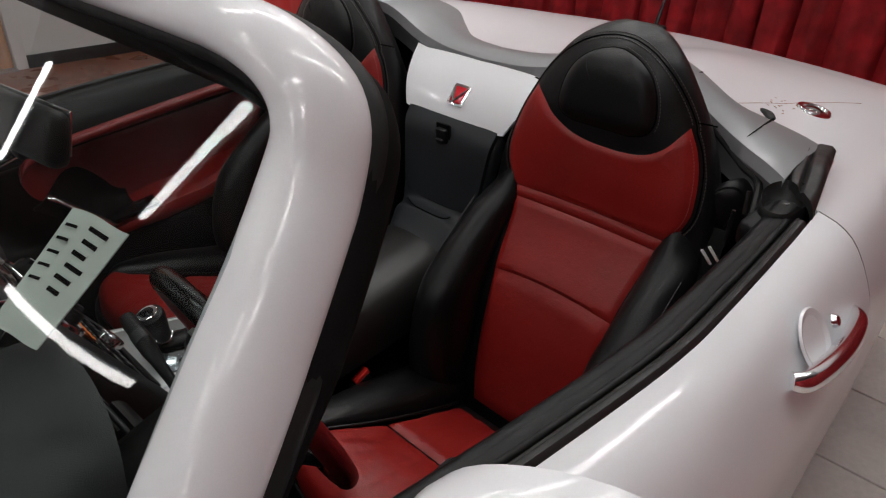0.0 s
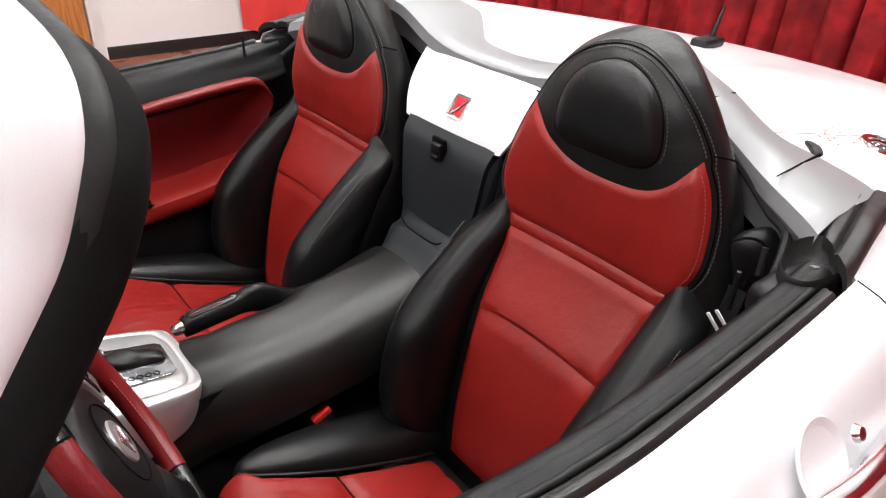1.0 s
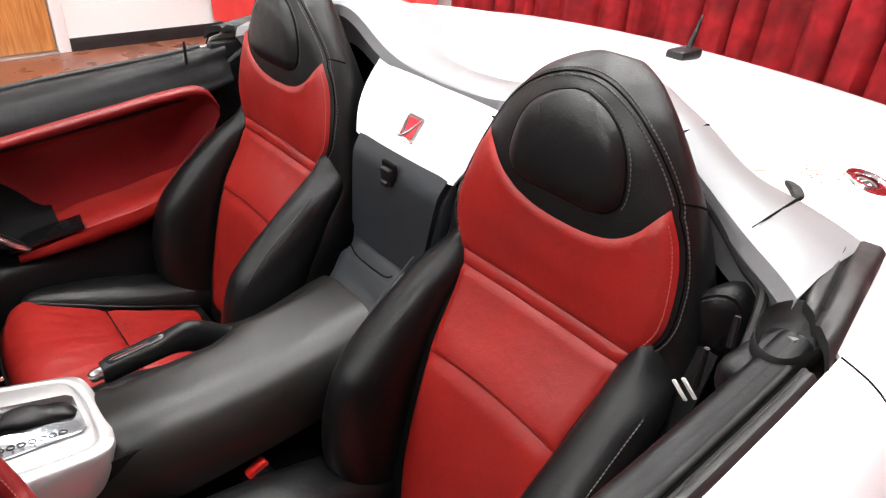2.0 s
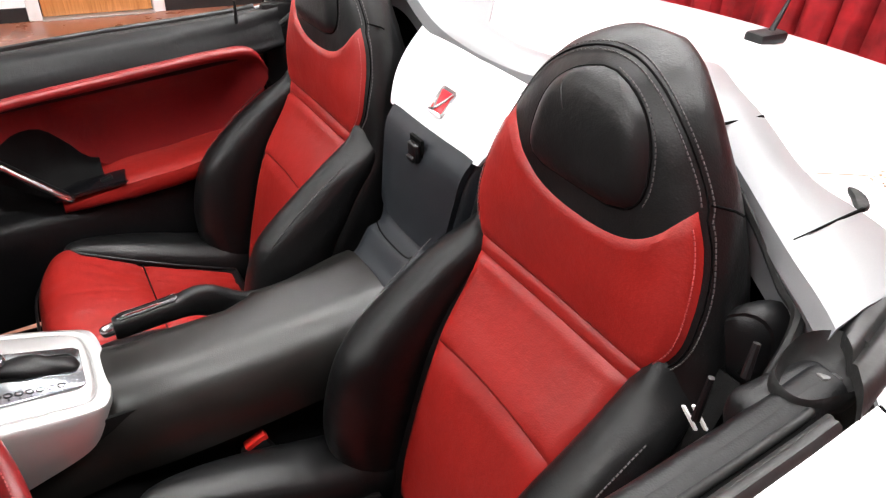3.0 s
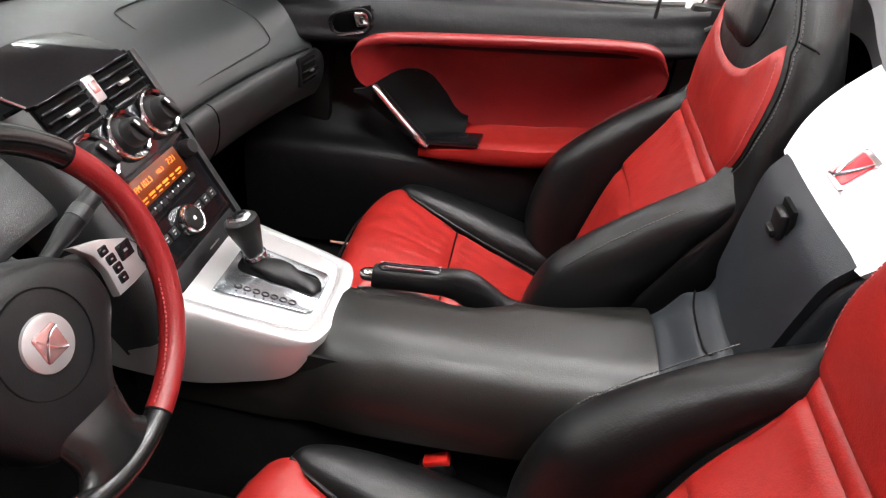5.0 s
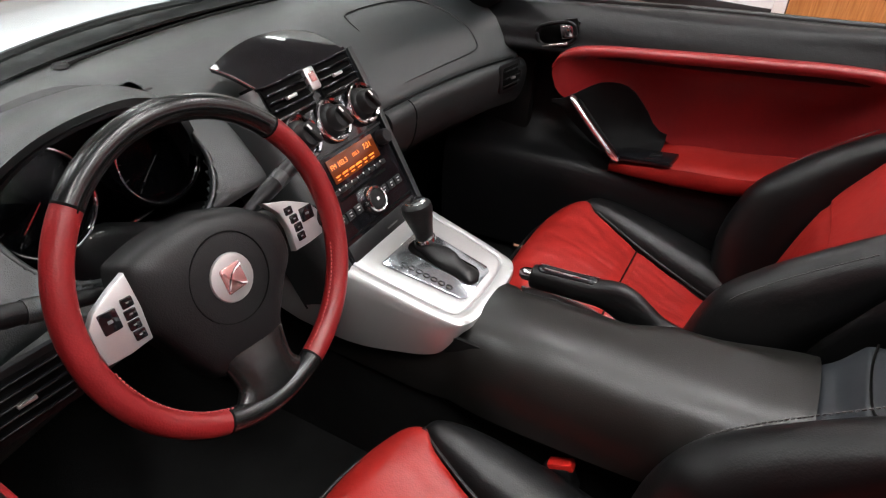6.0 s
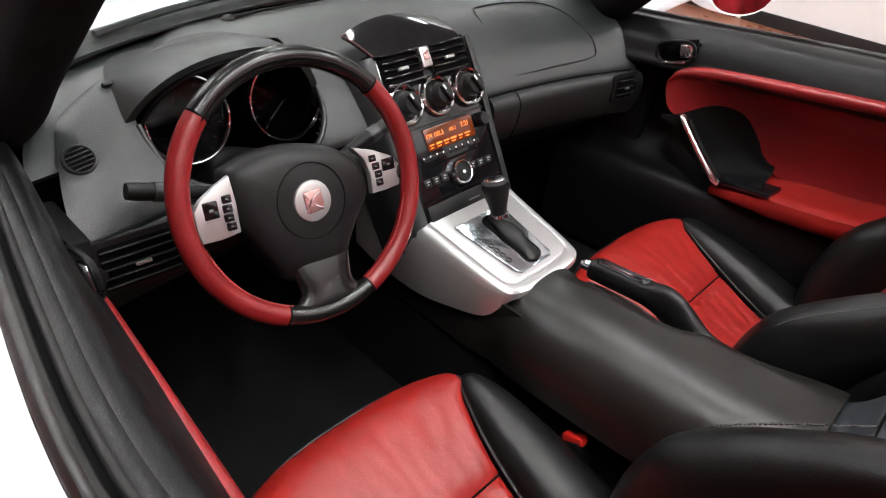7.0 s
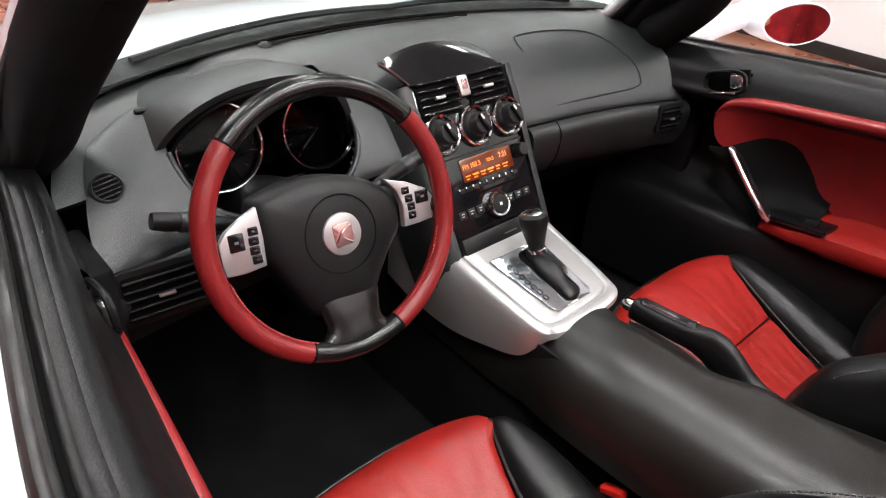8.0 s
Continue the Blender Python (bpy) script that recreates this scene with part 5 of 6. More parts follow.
    knob = lathe([(0.0, 0.004), (0.0125, 0.004), (0.0145, 0.012), (0.017, 0.024), (0.0215, 0.042), (0.0245, 0.055), (0.0235, 0.064), (0.0175, 0.069), (0.0, 0.070)])
    knob.transform(q)
    kn = part("shift_knob", knob, BLACK, con, "black leather shift knob with a chrome ring")
    ring = lathe([(0.0145, 0.0), (0.0165, 0.001), (0.0165, 0.007), (0.0145, 0.008)])
    ring.transform(q)
    part("knob_ring", ring, CHROME, kn)
    cap = lathe([(0.0, 0.0715), (0.0125, 0.0712), (0.0165, 0.0700), (0.0185, 0.0670)])
    cap.transform(q)
    part("knob_cap", cap, CHROME, kn)
    cap = lathe([(0.0, 0.0725), (0.010, 0.0722), (0.0115, 0.0712)])
    cap.transform(q)
    part("knob_badge", cap, PIANO, kn)
    return con


def handbrake(car):
    hb = thing("handbrake", "black handbrake lever with chrome button and strips", "handbrake", (-0.08, 0.78, 0.56), under=car)
    shape = [(0.494, 0.556, 0.527, 0.0125), (0.500, 0.561, 0.522, 0.0165), (0.55, 0.566, 0.527, 0.018), (0.597, 0.572, 0.530, 0.018), (0.615, 0.577, 0.528, 0.0175), (0.634, 0.580, 0.520, 0.017),
             (0.655, 0.575, 0.503, 0.0165), (0.675, 0.563, 0.495, 0.016), (0.70, 0.546, 0.495, 0.015), (0.72, 0.538, 0.50, 0.014), (0.75, 0.536, 0.51, 0.012), (0.79, 0.541, 0.52, 0.010), (0.82, 0.546, 0.535, 0.005)]
    x0 = -0.099
    def ring(y, top, bot, half):
        return [(x0 + half * math.copysign(abs(math.cos(t)) ** 0.8, math.cos(t)), y, (top + bot) / 2 + (top - bot) / 2 * math.copysign(abs(math.sin(t)) ** 0.8, math.sin(t))) for t in (2 * math.pi * k / 24 for k in range(24))]
    def smooth(rows):
        return [list(r_) for r_ in zip(*[spline(c, 10 * len(rows)) for c in zip(*[ring(*r_) for r_ in rows])])]
    part("lever_arm", sheet(smooth(shape), ring=True, caps=True), BLACK, hb, "black leather grip and arm", 60)
    def top_at(y):
        return curve_at([(a, b) for a, b, c, d in shape], y)
    ys = [0.502 + 0.096 * k / 15 for k in range(16)]
    inlay = part("grip_inlay", tube([(x0 - 0.001, y, top_at(y) - 0.0035) for y in ys], [0.007] + [0.0115] * 14 + [0.007], 14, flat=0.55), PIANO, hb, "gloss black inlay")
    part("grip_strip", tube([(x0 + 0.004, y, top_at(y) + 0.0018) for y in ys[1:12]], [0.0006] + [0.0016] * 9 + [0.0006], 6), CHROME, inlay)
    part("grip_strip", tube([(x0 - 0.0105, y, top_at(y) - 0.0012) for y in ys], 0.001, 6), CHROME, inlay)
    part("brake_button", tube([(x0, 0.4735, 0.5385), (x0, 0.4745, 0.5388), (x0, 0.478, 0.5395), (x0, 0.484, 0.5405), (x0, 0.498, 0.543)], [0.003, 0.007, 0.0098, 0.0108, 0.0112], 18), CHROME, hb, "chrome push button")
    return hb


# ---- dashboard ----
def dash_wrap(x):
    """How far the dashboard sweeps rearwards towards the doors."""
    return (0.075 if x < 0 else 0.020) * (abs(x) / 0.60) ** 2.2


DASH_SECTION = [(-0.150, 0.838), (-0.09, 0.846), (-0.02, 0.845), (0.05, 0.826), (0.105, 0.790), (0.140, 0.752), (0.158, 0.728), (0.162, 0.716)]
LOW_SECTION = [(0.166, 0.718), (0.178, 0.712), (0.186, 0.695), (0.184, 0.660), (0.172, 0.628), (0.150, 0.612), (0.05, 0.60)]


def dash_end(y):
    """Where the raised pad ends towards the driver's door."""
    return curve_at([(-0.15, 0.330), (-0.10, 0.350), (-0.05, 0.390), (-0.02, 0.437), (0.008, 0.486), (0.024, 0.508), (0.040, 0.527), (0.055, 0.541), (0.083, 0.555), (0.107, 0.565), (0.142, 0.579), (0.19, 0.592)], y)


def dash_x(x, y):
    return x if x < 0.28 else 0.28 + (x - 0.28) * (dash_end(y) - 0.28) / 0.36


def dashboard(car):
    dash = thing("dashboard", "dark grey soft-touch dashboard with gloss black centre stack", "dashboard", (0, 0.1, 0.6), under=car)
    xs = [0.640 - 1.232 * k / 60 for k in range(61)]
    top = spline([(0, a, b) for a, b in DASH_SECTION], 31)
    fine, fine_x = spline([(0, a, b) for a, b in DASH_SECTION], 76), [0.640 - 1.232 * k / 180 for k in range(181)]
    low = spline([(0, a, b) for a, b in LOW_SECTION], 25)
    pad = part("upper_pad", sheet([[(dash_x(x, p.y + dash_wrap(x)), p.y + dash_wrap(x), p.z - 0.012 * (abs(x) / 0.6) ** 3 - 0.007 * max(0.0, (x - 0.59) / 0.05) ** 2) for p in fine] for x in fine_x], thick=0.012), DASH, dash, "dark grey grained upper pad")
    shelf = []
    for k in range(25):
        y = -0.135 + 0.243 * k / 24
        a = dash_end(y) - 0.03
        b = curve_at([(-0.135, 0.42), (-0.06, 0.475), (-0.03, 0.512), (0.0, 0.540), (0.033, 0.566), (0.067, 0.586), (0.094, 0.599), (0.11, 0.602)], y)
        z = curve_at([(c[0], c[1]) for c in DASH_SECTION], y) - 0.011
        shelf.append([(a + (b - a) * j / 8, y, z - 0.006 * j / 8) for j in range(9)])
    part("screen_sill", sheet(shelf, thick=0.01), DASH, dash, "dark grey sill between pad and pillar")
    part("end_cap", box((0.060, 0.110, 0.130), (0.612, 0.168, 0.680), 0.006), TRIM, dash, "black cap at the end of the dashboard")
    # opening for the instrument cluster
    bm = bmesh.new()
    bm.from_mesh(pad.data)
    def inside(c):
        drop_ = max(0.0, (0.800 - c.z) / 0.092)
        return c.y > 0.0 and drop_ < 1 and abs(c.x - 0.318) < 0.140 * (1 - drop_**2.4) ** (1 / 2.4)
    gone = [f for f in bm.faces if inside(f.calc_center_median())]
    bmesh.ops.delete(bm, geom=gone, context="FACES")
    bm.to_mesh(pad.data)
    bm.free()
    turned = [(b, a) for a, b in reversed(DASH_SECTION)]
    lip = []
    for k in range(61):
        t = math.pi * (1 + k / 60)
        x, z = 0.318 + 0.140 * math.copysign(abs(math.cos(t)) ** (1 / 1.2), math.cos(t)), 0.800 - 0.092 * abs(math.sin(t)) ** (1 / 1.2)
        lip.append((x, curve_at(turned, z + 0.004) + dash_wrap(x) - 0.004, z))
    part("binnacle_lip", tube(lip, 0.0040, 10), DASH, dash, "rounded lip round the gauges", 60)
    for a, b, nm in ((0, 22, "lower_pad"), (39, 61, "glovebox_front")):
        part(nm, sheet([[(dash_x(x, p.y + dash_wrap(x)), p.y + dash_wrap(x), p.z - 0.010 * (abs(x) / 0.6) ** 3) for p in low] for x in xs[a:b]], thick=0.012), LOWDASH, dash)
    part("panel_seam", tube([(-0.232, p.y + dash_wrap(-0.232) + 0.0006, p.z - 0.0005) for p in low[1:19]], 0.0014, 6), DARKGAP, dash)
    part("panel_seam", tube([(x, low[0].y + dash_wrap(x) - 0.001, low[0].z - 0.010 * (abs(x) / 0.6) ** 3 + 0.001) for x in xs[39:60]], 0.0022, 6), DARKGAP, dash)
    # knee area below
    part("knee_panel", sheet([[(x, 0.12 + dash_wrap(x) - 0.24 * v, 0.60 - 0.20 * v) for x in xs] for v in (0, 0.3, 0.7, 1)], thick=0.01), PLASTIC, dash)
    # slit along the windscreen
    part("demist_slot", tube([(x, cowl_y(x) + 0.035, 0.8475) for x in (0.20 - 0.44 * k / 20 for k in range(21))], 0.004, 6, flat=0.5), DARKGAP, dash)
    part("sun_sensor", lathe([(0.0, 0.007), (0.008, 0.005), (0.012, 0.0)], (0.205, -0.105, 0.846)), PLASTIC, dash)
    # airbag cover outline
    def on_top(x, k):
        p = top[min(max(int(round(k * 30)), 0), 30)]
        return Vector((x, p.y + dash_wrap(x), p.z - 0.012 * (abs(x) / 0.6) ** 3 + 0.0006))
    loop = spline([(-0.235, 0.46, 0), (-0.240, 0.40, 0), (-0.262, 0.365, 0), (-0.36, 0.36, 0), (-0.44, 0.40, 0), (-0.485, 0.54, 0), (-0.492, 0.66, 0), (-0.47, 0.735, 0), (-0.36, 0.765, 0), (-0.25, 0.775, 0)], 80)
    path = []
    for p in loop:
        kk = p.y * 30
        i = min(int(kk), 29)
        c = top[i].lerp(top[i + 1], kk - i)
        path.append((p.x, c.y + dash_wrap(p.x), c.z - 0.012 * (abs(p.x) / 0.6) ** 3 + 0.0008))
    part("airbag_seam", tube(path, [0.0004 + 0.0012 * min(1.0, k / 8, (79 - k) / 8) for k in range(80)], 6), PLASTIC, dash)
    # end vents
    def vent(x, y, z, w, h, yaw, tilt, name="air_vent"):
        m = pose(x, y, z, 90 - tilt, 0, yaw + 180)
        v = part(name, plate(rounded(w + 0.016, h + 0.016, 0.008), 0.006, m), PLASTIC, dash, "black slatted air vent")
        part("vent_mouth", plate(rounded(w, h, 0.005), 0.001, m @ pose(0, 0, 0.0056)), DARKGAP, v)
        n = max(3, int(h / 0.0125))
        for k in range(n):
            b = box((w * 0.96, 0.0022, 0.010), (0, -h / 2 + h * (k + 0.5) / n, 0.008), 0.0008, (-25, 0, 0))
            b.transform(m)
            part("slat", b, PLASTIC, v)
        b = box((w * 0.20, 0.004, 0.006), (0, 0, 0.013), 0.001)
        b.transform(m)
        part("vent_tab", b, SATIN, v)
        b = tube([(w / 2 + 0.004, -h * 0.18, 0.0075), (w / 2 + 0.004, h * 0.18, 0.0075)], 0.004, 8)
        b.transform(m)
        part("vent_wheel", b, PLASTIC, v)
    vent(-0.536, 0.240, 0.682, 0.056, 0.046, -10, 4)
    vent(0.528, 0.2035, 0.684, 0.096, 0.064, -4, 2)
    # round side demister
    rm = pose(0.5435, 0.118, 0.7875, 46, 0, 172) @ Matrix.Scale(0.86, 4)
    rv = part("side_demister", lathe([(0.0, 0.001), (0.018, 0.001), (0.020, 0.004), (0.022, 0.003), (0.0235, -0.004)]), DASH, dash, "small round demister grille")
    rv.data.transform(rm)
    for k in range(5):
        y = -0.013 + 0.0065 * k
        b = box((2 * math.sqrt(0.018**2 - y * y), 0.0013, 0.004), (0, y, 0.0028), 0.0004)
        b.transform(rm @ pose(0, 0, 0, 0, 0, 12))
        part("slat", b, DASH, rv)
    dm = plate([(0.0185 * math.cos(2 * math.pi * k / 24), 0.0185 * math.sin(2 * math.pi * k / 24)) for k in range(24)], 0.0008, rm @ pose(0, 0, 0.0014), 0)
    part("grille_hole", dm, DARKGAP, rv)
    for k in range(3):
        part("door_demister_slot", box((0.003, 0.020, 0.004), (-0.545 - 0.009 * k, 0.155 + 0.004 * k, 0.757), 0.001, (-50, 0, 20)), SATIN, dash)
    return dash


def instrument_cluster(car):
    """Hooded binnacle with two round gauges."""
    c = thing("instrument_cluster", "hooded black instrument cluster with two round chrome-ringed gauges", "instrument cluster", (0.33, 0.06, 0.75), under=car)
    cx = 0.318
    rows = []
    for k in range(17):
        v = k / 16
        y = 0.120 - 0.195 * v
        w = 0.157 + 0.004 * math.sin(math.pi / 2 * v) ** 0.8
        zt = curve_at([(0, 0.882), (0.12, 0.885), (0.4, 0.876), (0.75, 0.853), (1.0, 0.836)], v)
        zb = 0.675 + 0.120 * v
        row = []
        for j in range(49):
            t = math.pi * j / 48
            x = cx + (w + (0.020 if t < 1.57 else 0.0) * (1 - v)) * math.copysign(abs(math.cos(t)) ** 0.88, math.cos(t))
            z = zb + (zt - zb) * math.sin(t) ** 0.72
            row.append((x, y - (0.065 if t < 1.57 else 0.040) * (1 - math.sin(t)) * (1 - v), max(z, 0.760) if x < 0.19 else z))
        rows.append(row)
    part("hood", sheet(rows, thick=0.010), DASH, c, "dark grey hood over the gauges", 60)
    inside = [[(cx + (0.145 - 0.05 * (0.12 - y)) * math.copysign(abs(math.cos(t)) ** 0.88, math.cos(t)), y - 0.05 * (1 - math.sin(t)) * max(0.0, (y - 0.02) / 0.1), 0.722 + 0.149 * math.sin(t) ** 0.72) for t in (math.pi * j / 40 for j in range(41))] for y in (0.119, 0.07, 0.02, 0.005)]
    part("hood_lining", sheet(inside, thick=0.004), PLASTIC, c)
    part("backing", box((0.30, 0.01, 0.16), (cx, 0.0, 0.76), 0.004, (-18, 0, 0)), PLASTIC, c)
    part("lower_lip", box((0.30, 0.10, 0.012), (cx, 0.075, 0.672), 0.005, (22, 0, 0)), PLASTIC, c)
    # highlight on the lens, added as a thin chrome bar
    part("lens_glint", tube(spline([(0.345, 0.085, 0.708), (0.300, 0.090, 0.712), (0.255, 0.088, 0.712)], 12), [0.0006 + 0.0024 * math.sin(math.pi * k / 11) for k in range(12)], 8), CHROME, c, "chrome sliver standing in for a highlight on the gauge lens")
    for x, r, hgt in ((0.376, 0.061, 0.772), (0.214, 0.061, 0.763)):
        m = pose(x, 0.055, hgt, 74, 0, 180)
        g = part("gauge", lathe([(0.0, 0.0), (r, 0.0), (r + 0.002, -0.02)]), GAUGE, c, "dark round gauge with a chrome ring", 30)
        g.data.transform(m)
        rg = lathe([(r - 0.002, 0.0), (r - 0.001, 0.010), (r + 0.003, 0.013), (r + 0.006, 0.008), (r + 0.007, -0.02)], sides=48)
        rg.transform(m)
        part("gauge_ring", rg, PIANO, g)
        arc = [m @ Vector(((r + 0.001) * math.cos(t), (r + 0.001) * math.sin(t), 0.0125)) for t in (2 * math.pi * k / 48 for k in range(48))]
        part("chrome_ring", tube(arc, 0.0016, 6, closed=True), CHROME, g)
        for k in range(11):
            a = radians(225 - 27 * k)
            b = box((0.006, 0.0012, 0.0008), ((r - 0.009) * math.cos(a), (r - 0.012) * math.sin(a), 0.001), 0, (0, 0, math.degrees(a)))
            b.transform(m)
            part("dial_mark", b, DIMMARK, g)
        b = box((0.040, 0.0014, 0.0012), (-0.014, -0.012, 0.004), 0.0004, (0, 0, 218))
        b.transform(m)
        part("needle", b, NEEDLE if x > 0.3 else DIMMARK, g)
        gl = lathe([(0.0, 0.0095), (r - 0.002, 0.0085)])
        gl.transform(m)
        gg = part("gauge_glass", gl, LENS, g)
        gg.visible_shadow = False
    return c


def centre_stack(car):
    st = thing("centre_stack", "gloss black centre stack with vents, dials and a radio", "centre stack", (-0.015, 0.2, 0.6), under=car)
    base = Vector((-0.015, 0.232, 0.660))
    m = Matrix.Translation(base) @ pose(0, 0, 0, 90 - 31.9, 0, 180)
    # local: x across towards the passenger, y up the face, z out of it
    def put(bm):
        bm.transform(m)
        return bm
    body = [(-0.100, -0.125), (0.100, -0.125), (0.102, 0.06), (0.104, 0.15), (0.106, 0.205), (-0.106, 0.205), (-0.104, 0.15), (-0.102, 0.06)]
    part("fascia", put(plate(body, 0.030, pose(0, 0, -0.030), 0.004)), PIANO, st, "gloss black fascia")
    for s in (-1, 1):
        side = [(s * 0.108, 0.20, 0.001), (s * 0.108, 0.12, 0.002), (s * 0.106, 0.04, 0.0), (s * 0.104, -0.06, -0.002), (s * 0.102, -0.12, -0.004)]
        rows = [[Vector(p) + Vector((s * o, 0, dz)) for p in spline(side, 14)] for o, dz in ((-0.002, 0.003), (0.008, 0.004), (0.022, -0.008), (0.034, -0.040), (0.040, -0.09))]
        part("stack_cheek", put(sheet(rows, thick=0.004)), DASH, st, "dark grey side of the stack", 60)
    # visor on top
    rows = []
    for k in range(15):
        v = k / 14
        rows.append([Vector((-0.006 - (0.100 + 0.006 * v) * u, 0.134 - 0.086 * v + 0.012 * u * u * v, 0.831 + 0.002 * u * u + (0.026 - 0.014 * u * u) * v + 0.010 * math.sin(math.pi * v * 0.8) * (1 - 0.6 * u * u))) for u in (j / 16 for j in range(-16, 17))])
    part("visor", sheet(rows, thick=0.006), PIANO, st, "arched gloss black visor", 60)
    part("visor_edge", tube([rows[k][0] + Vector((0.001, 0, 0.001)) for k in range(15)], 0.0014, 6), CHROME, st)
    # two slatted vents with the badge between
    for x in (0.052, -0.056):
        v = part("air_vent", put(plate(rounded(0.086, 0.060, 0.006), 0.003, pose(x, 0.171, 0.0005))), DARKGAP, st, "black slatted air vent")
        for k in range(5):
            part("slat", put(box((0.084, 0.003, 0.010), (x, 0.148 + 0.0118 * k, 0.0055), 0.001, (-30, 0, 0))), PIANO, v)
        part("vent_tab", put(box((0.020, 0.005, 0.006), (x - 0.004, 0.171, 0.012), 0.001)), SATIN, v)
    bd = part("hazard_button", put(box((0.022, 0.034, 0.012), (-0.002, 0.181, 0.004), 0.003)), SATIN, st, "satin silver square button with a red badge")
    part("button_badge", put(box((0.012, 0.015, 0.002), (-0.002, 0.183, 0.0105), 0.0006)), ROSE, bd)
    # climate dials
    for x in (0.078, 0.001, -0.073):
        y = 0.114
        d = part("climate_dial", put(lathe([(0.0, 0.026), (0.016, 0.026), (0.0185, 0.023), (0.0195, 0.010), (0.024, 0.006), (0.026, 0.002)], (x, y, 0.001))), PLASTIC, st, "round black climate dial in a chrome ring")
        part("dial_ring", put(lathe([(0.0285, 0.0), (0.029, 0.009), (0.032, 0.011), (0.0345, 0.008), (0.035, 0.0)], (x, y, 0.0))), CHROME, d)
        part("dial_grip", put(box((0.009, 0.034, 0.010), (x, y, 0.029), 0.003, (0, 0, 25))), PLASTIC, d)
        part("dial_mark", put(box((0.003, 0.009, 0.001), (x - 0.006, y + 0.010, 0.0345), 0, (0, 0, 25))), WHITEMARK, d)
    part("chrome_link", put(tube([(0.045, 0.122, 0.004), (0.039, 0.118, 0.005), (0.034, 0.118, 0.004)], 0.004, 8)), CHROME, st)
    # radio
    part("radio_gap", put(box((0.200, 0.003, 0.001), (0, 0.073, 0.0005), 0)), PLASTIC, st)
    disp = part("radio_display", put(box((0.118, 0.038, 0.002), (0.006, 0.048, 0.0015), 0.001)), LCD, st, "amber lit radio display")
    def text(body, size, x, y, parent, mat=AMBER, z=0.0028):
        cu = bpy.data.curves.new("radio_text", "FONT")
        cu.body, cu.size, cu.extrude = body, size, 0.0002
        tmp = bpy.data.objects.new("tmp_text", cu)
        scene.collection.objects.link(tmp)
        bpy.context.view_layer.update()
        me = bpy.data.meshes.new_from_object(tmp.evaluated_get(bpy.context.evaluated_depsgraph_get()))
        bpy.data.objects.remove(tmp)
        me.transform(m @ Matrix.Translation((x, y, z)))
        me.materials.clear()
        me.materials.append(mat)
        ob = new("display_text", me)
        ob.parent = parent
        return ob
    text("FM 103.3", 0.011, -0.050, 0.050, disp)
    text("103.3", 0.008, 0.004, 0.051, disp)
    text("7:21", 0.012, 0.034, 0.051, disp)
    for k, (w, h) in enumerate(((0.010, 0.004), (0.013, 0.006), (0.012, 0.005), (0.014, 0.006), (0.009, 0.005), (0.013, 0.004))):
        part("display_bar", put(box((w, h * 0.5, 0.0008), (-0.043 + 0.0175 * k, 0.0385, 0.0029), 0)), AMBER, disp)
        part("display_bar", put(box((w * 0.7, 0.0014, 0.0008), (-0.044 + 0.0175 * k, 0.0335, 0.0029), 0)), AMBER, disp)
    for k in range(9):
        part("preset_button", put(box((0.013, 0.007, 0.004), (-0.062 + 0.0155 * k, 0.018, 0.001), 0.001)), PLASTIC, st)
        part("button_mark", put(box((0.0022, 0.0032, 0.0005), (-0.0695 + 0.0155 * k, 0.0215, 0.0033), 0)), WHITEMARK, st)
    part("tuning_knob", put(lathe([(0.0, 0.016), (0.010, 0.016), (0.012, 0.013), (0.013, 0.0)], (0.085, 0.052, 0.0))), PLASTIC, st)
    vk = part("volume_knob", put(lathe([(0.0, 0.014), (0.015, 0.014), (0.017, 0.012), (0.018, 0.0)], (0.0, -0.022, 0.0))), PLASTIC, st, "round volume knob in a chrome ring")
    part("knob_ring", put(lathe([(0.0175, 0.0), (0.0175, 0.014), (0.0195, 0.015), (0.0215, 0.012), (0.022, 0.0)], (0.0, -0.022, 0.0))), CHROME, vk)
    part("knob_mark", put(box((0.005, 0.005, 0.001), (0.0, -0.022, 0.0145), 0)), WHITEMARK, vk)
    for s in (-1, 1):
        for k in range(3):
            x = s * (0.036 + 0.020 * k)
            b = part("radio_button", put(box((0.017, 0.014, 0.004), (x, -0.020, 0.001), 0.0015)), PLASTIC, st)
            part("button_mark", put(box((0.006, 0.0018, 0.0005), (x, -0.017, 0.0033), 0)), GREYMARK, b)
            part("button_mark", put(box((0.004, 0.0018, 0.0005), (x - 0.001, -0.0215, 0.0033), 0)), GREYMARK, b)
    part("disc_slot", put(box((0.120, 0.004, 0.002), (0.0, 0.006, 0.0005), 0.0005)), DARKGAP, st)
    part("lower_tray", put(box((0.185, 0.030, 0.004), (0.0, -0.072, 0.0), 0.002)), PLASTIC, st)
    part("tray_mark", put(box((0.028, 0.0022, 0.0006), (0.015, -0.074, 0.0024), 0)), DIMMARK, st)
    part("tray_gap", put(box((0.190, 0.003, 0.001), (0.0, -0.050, 0.0006), 0)), DARKGAP, st)
    return st


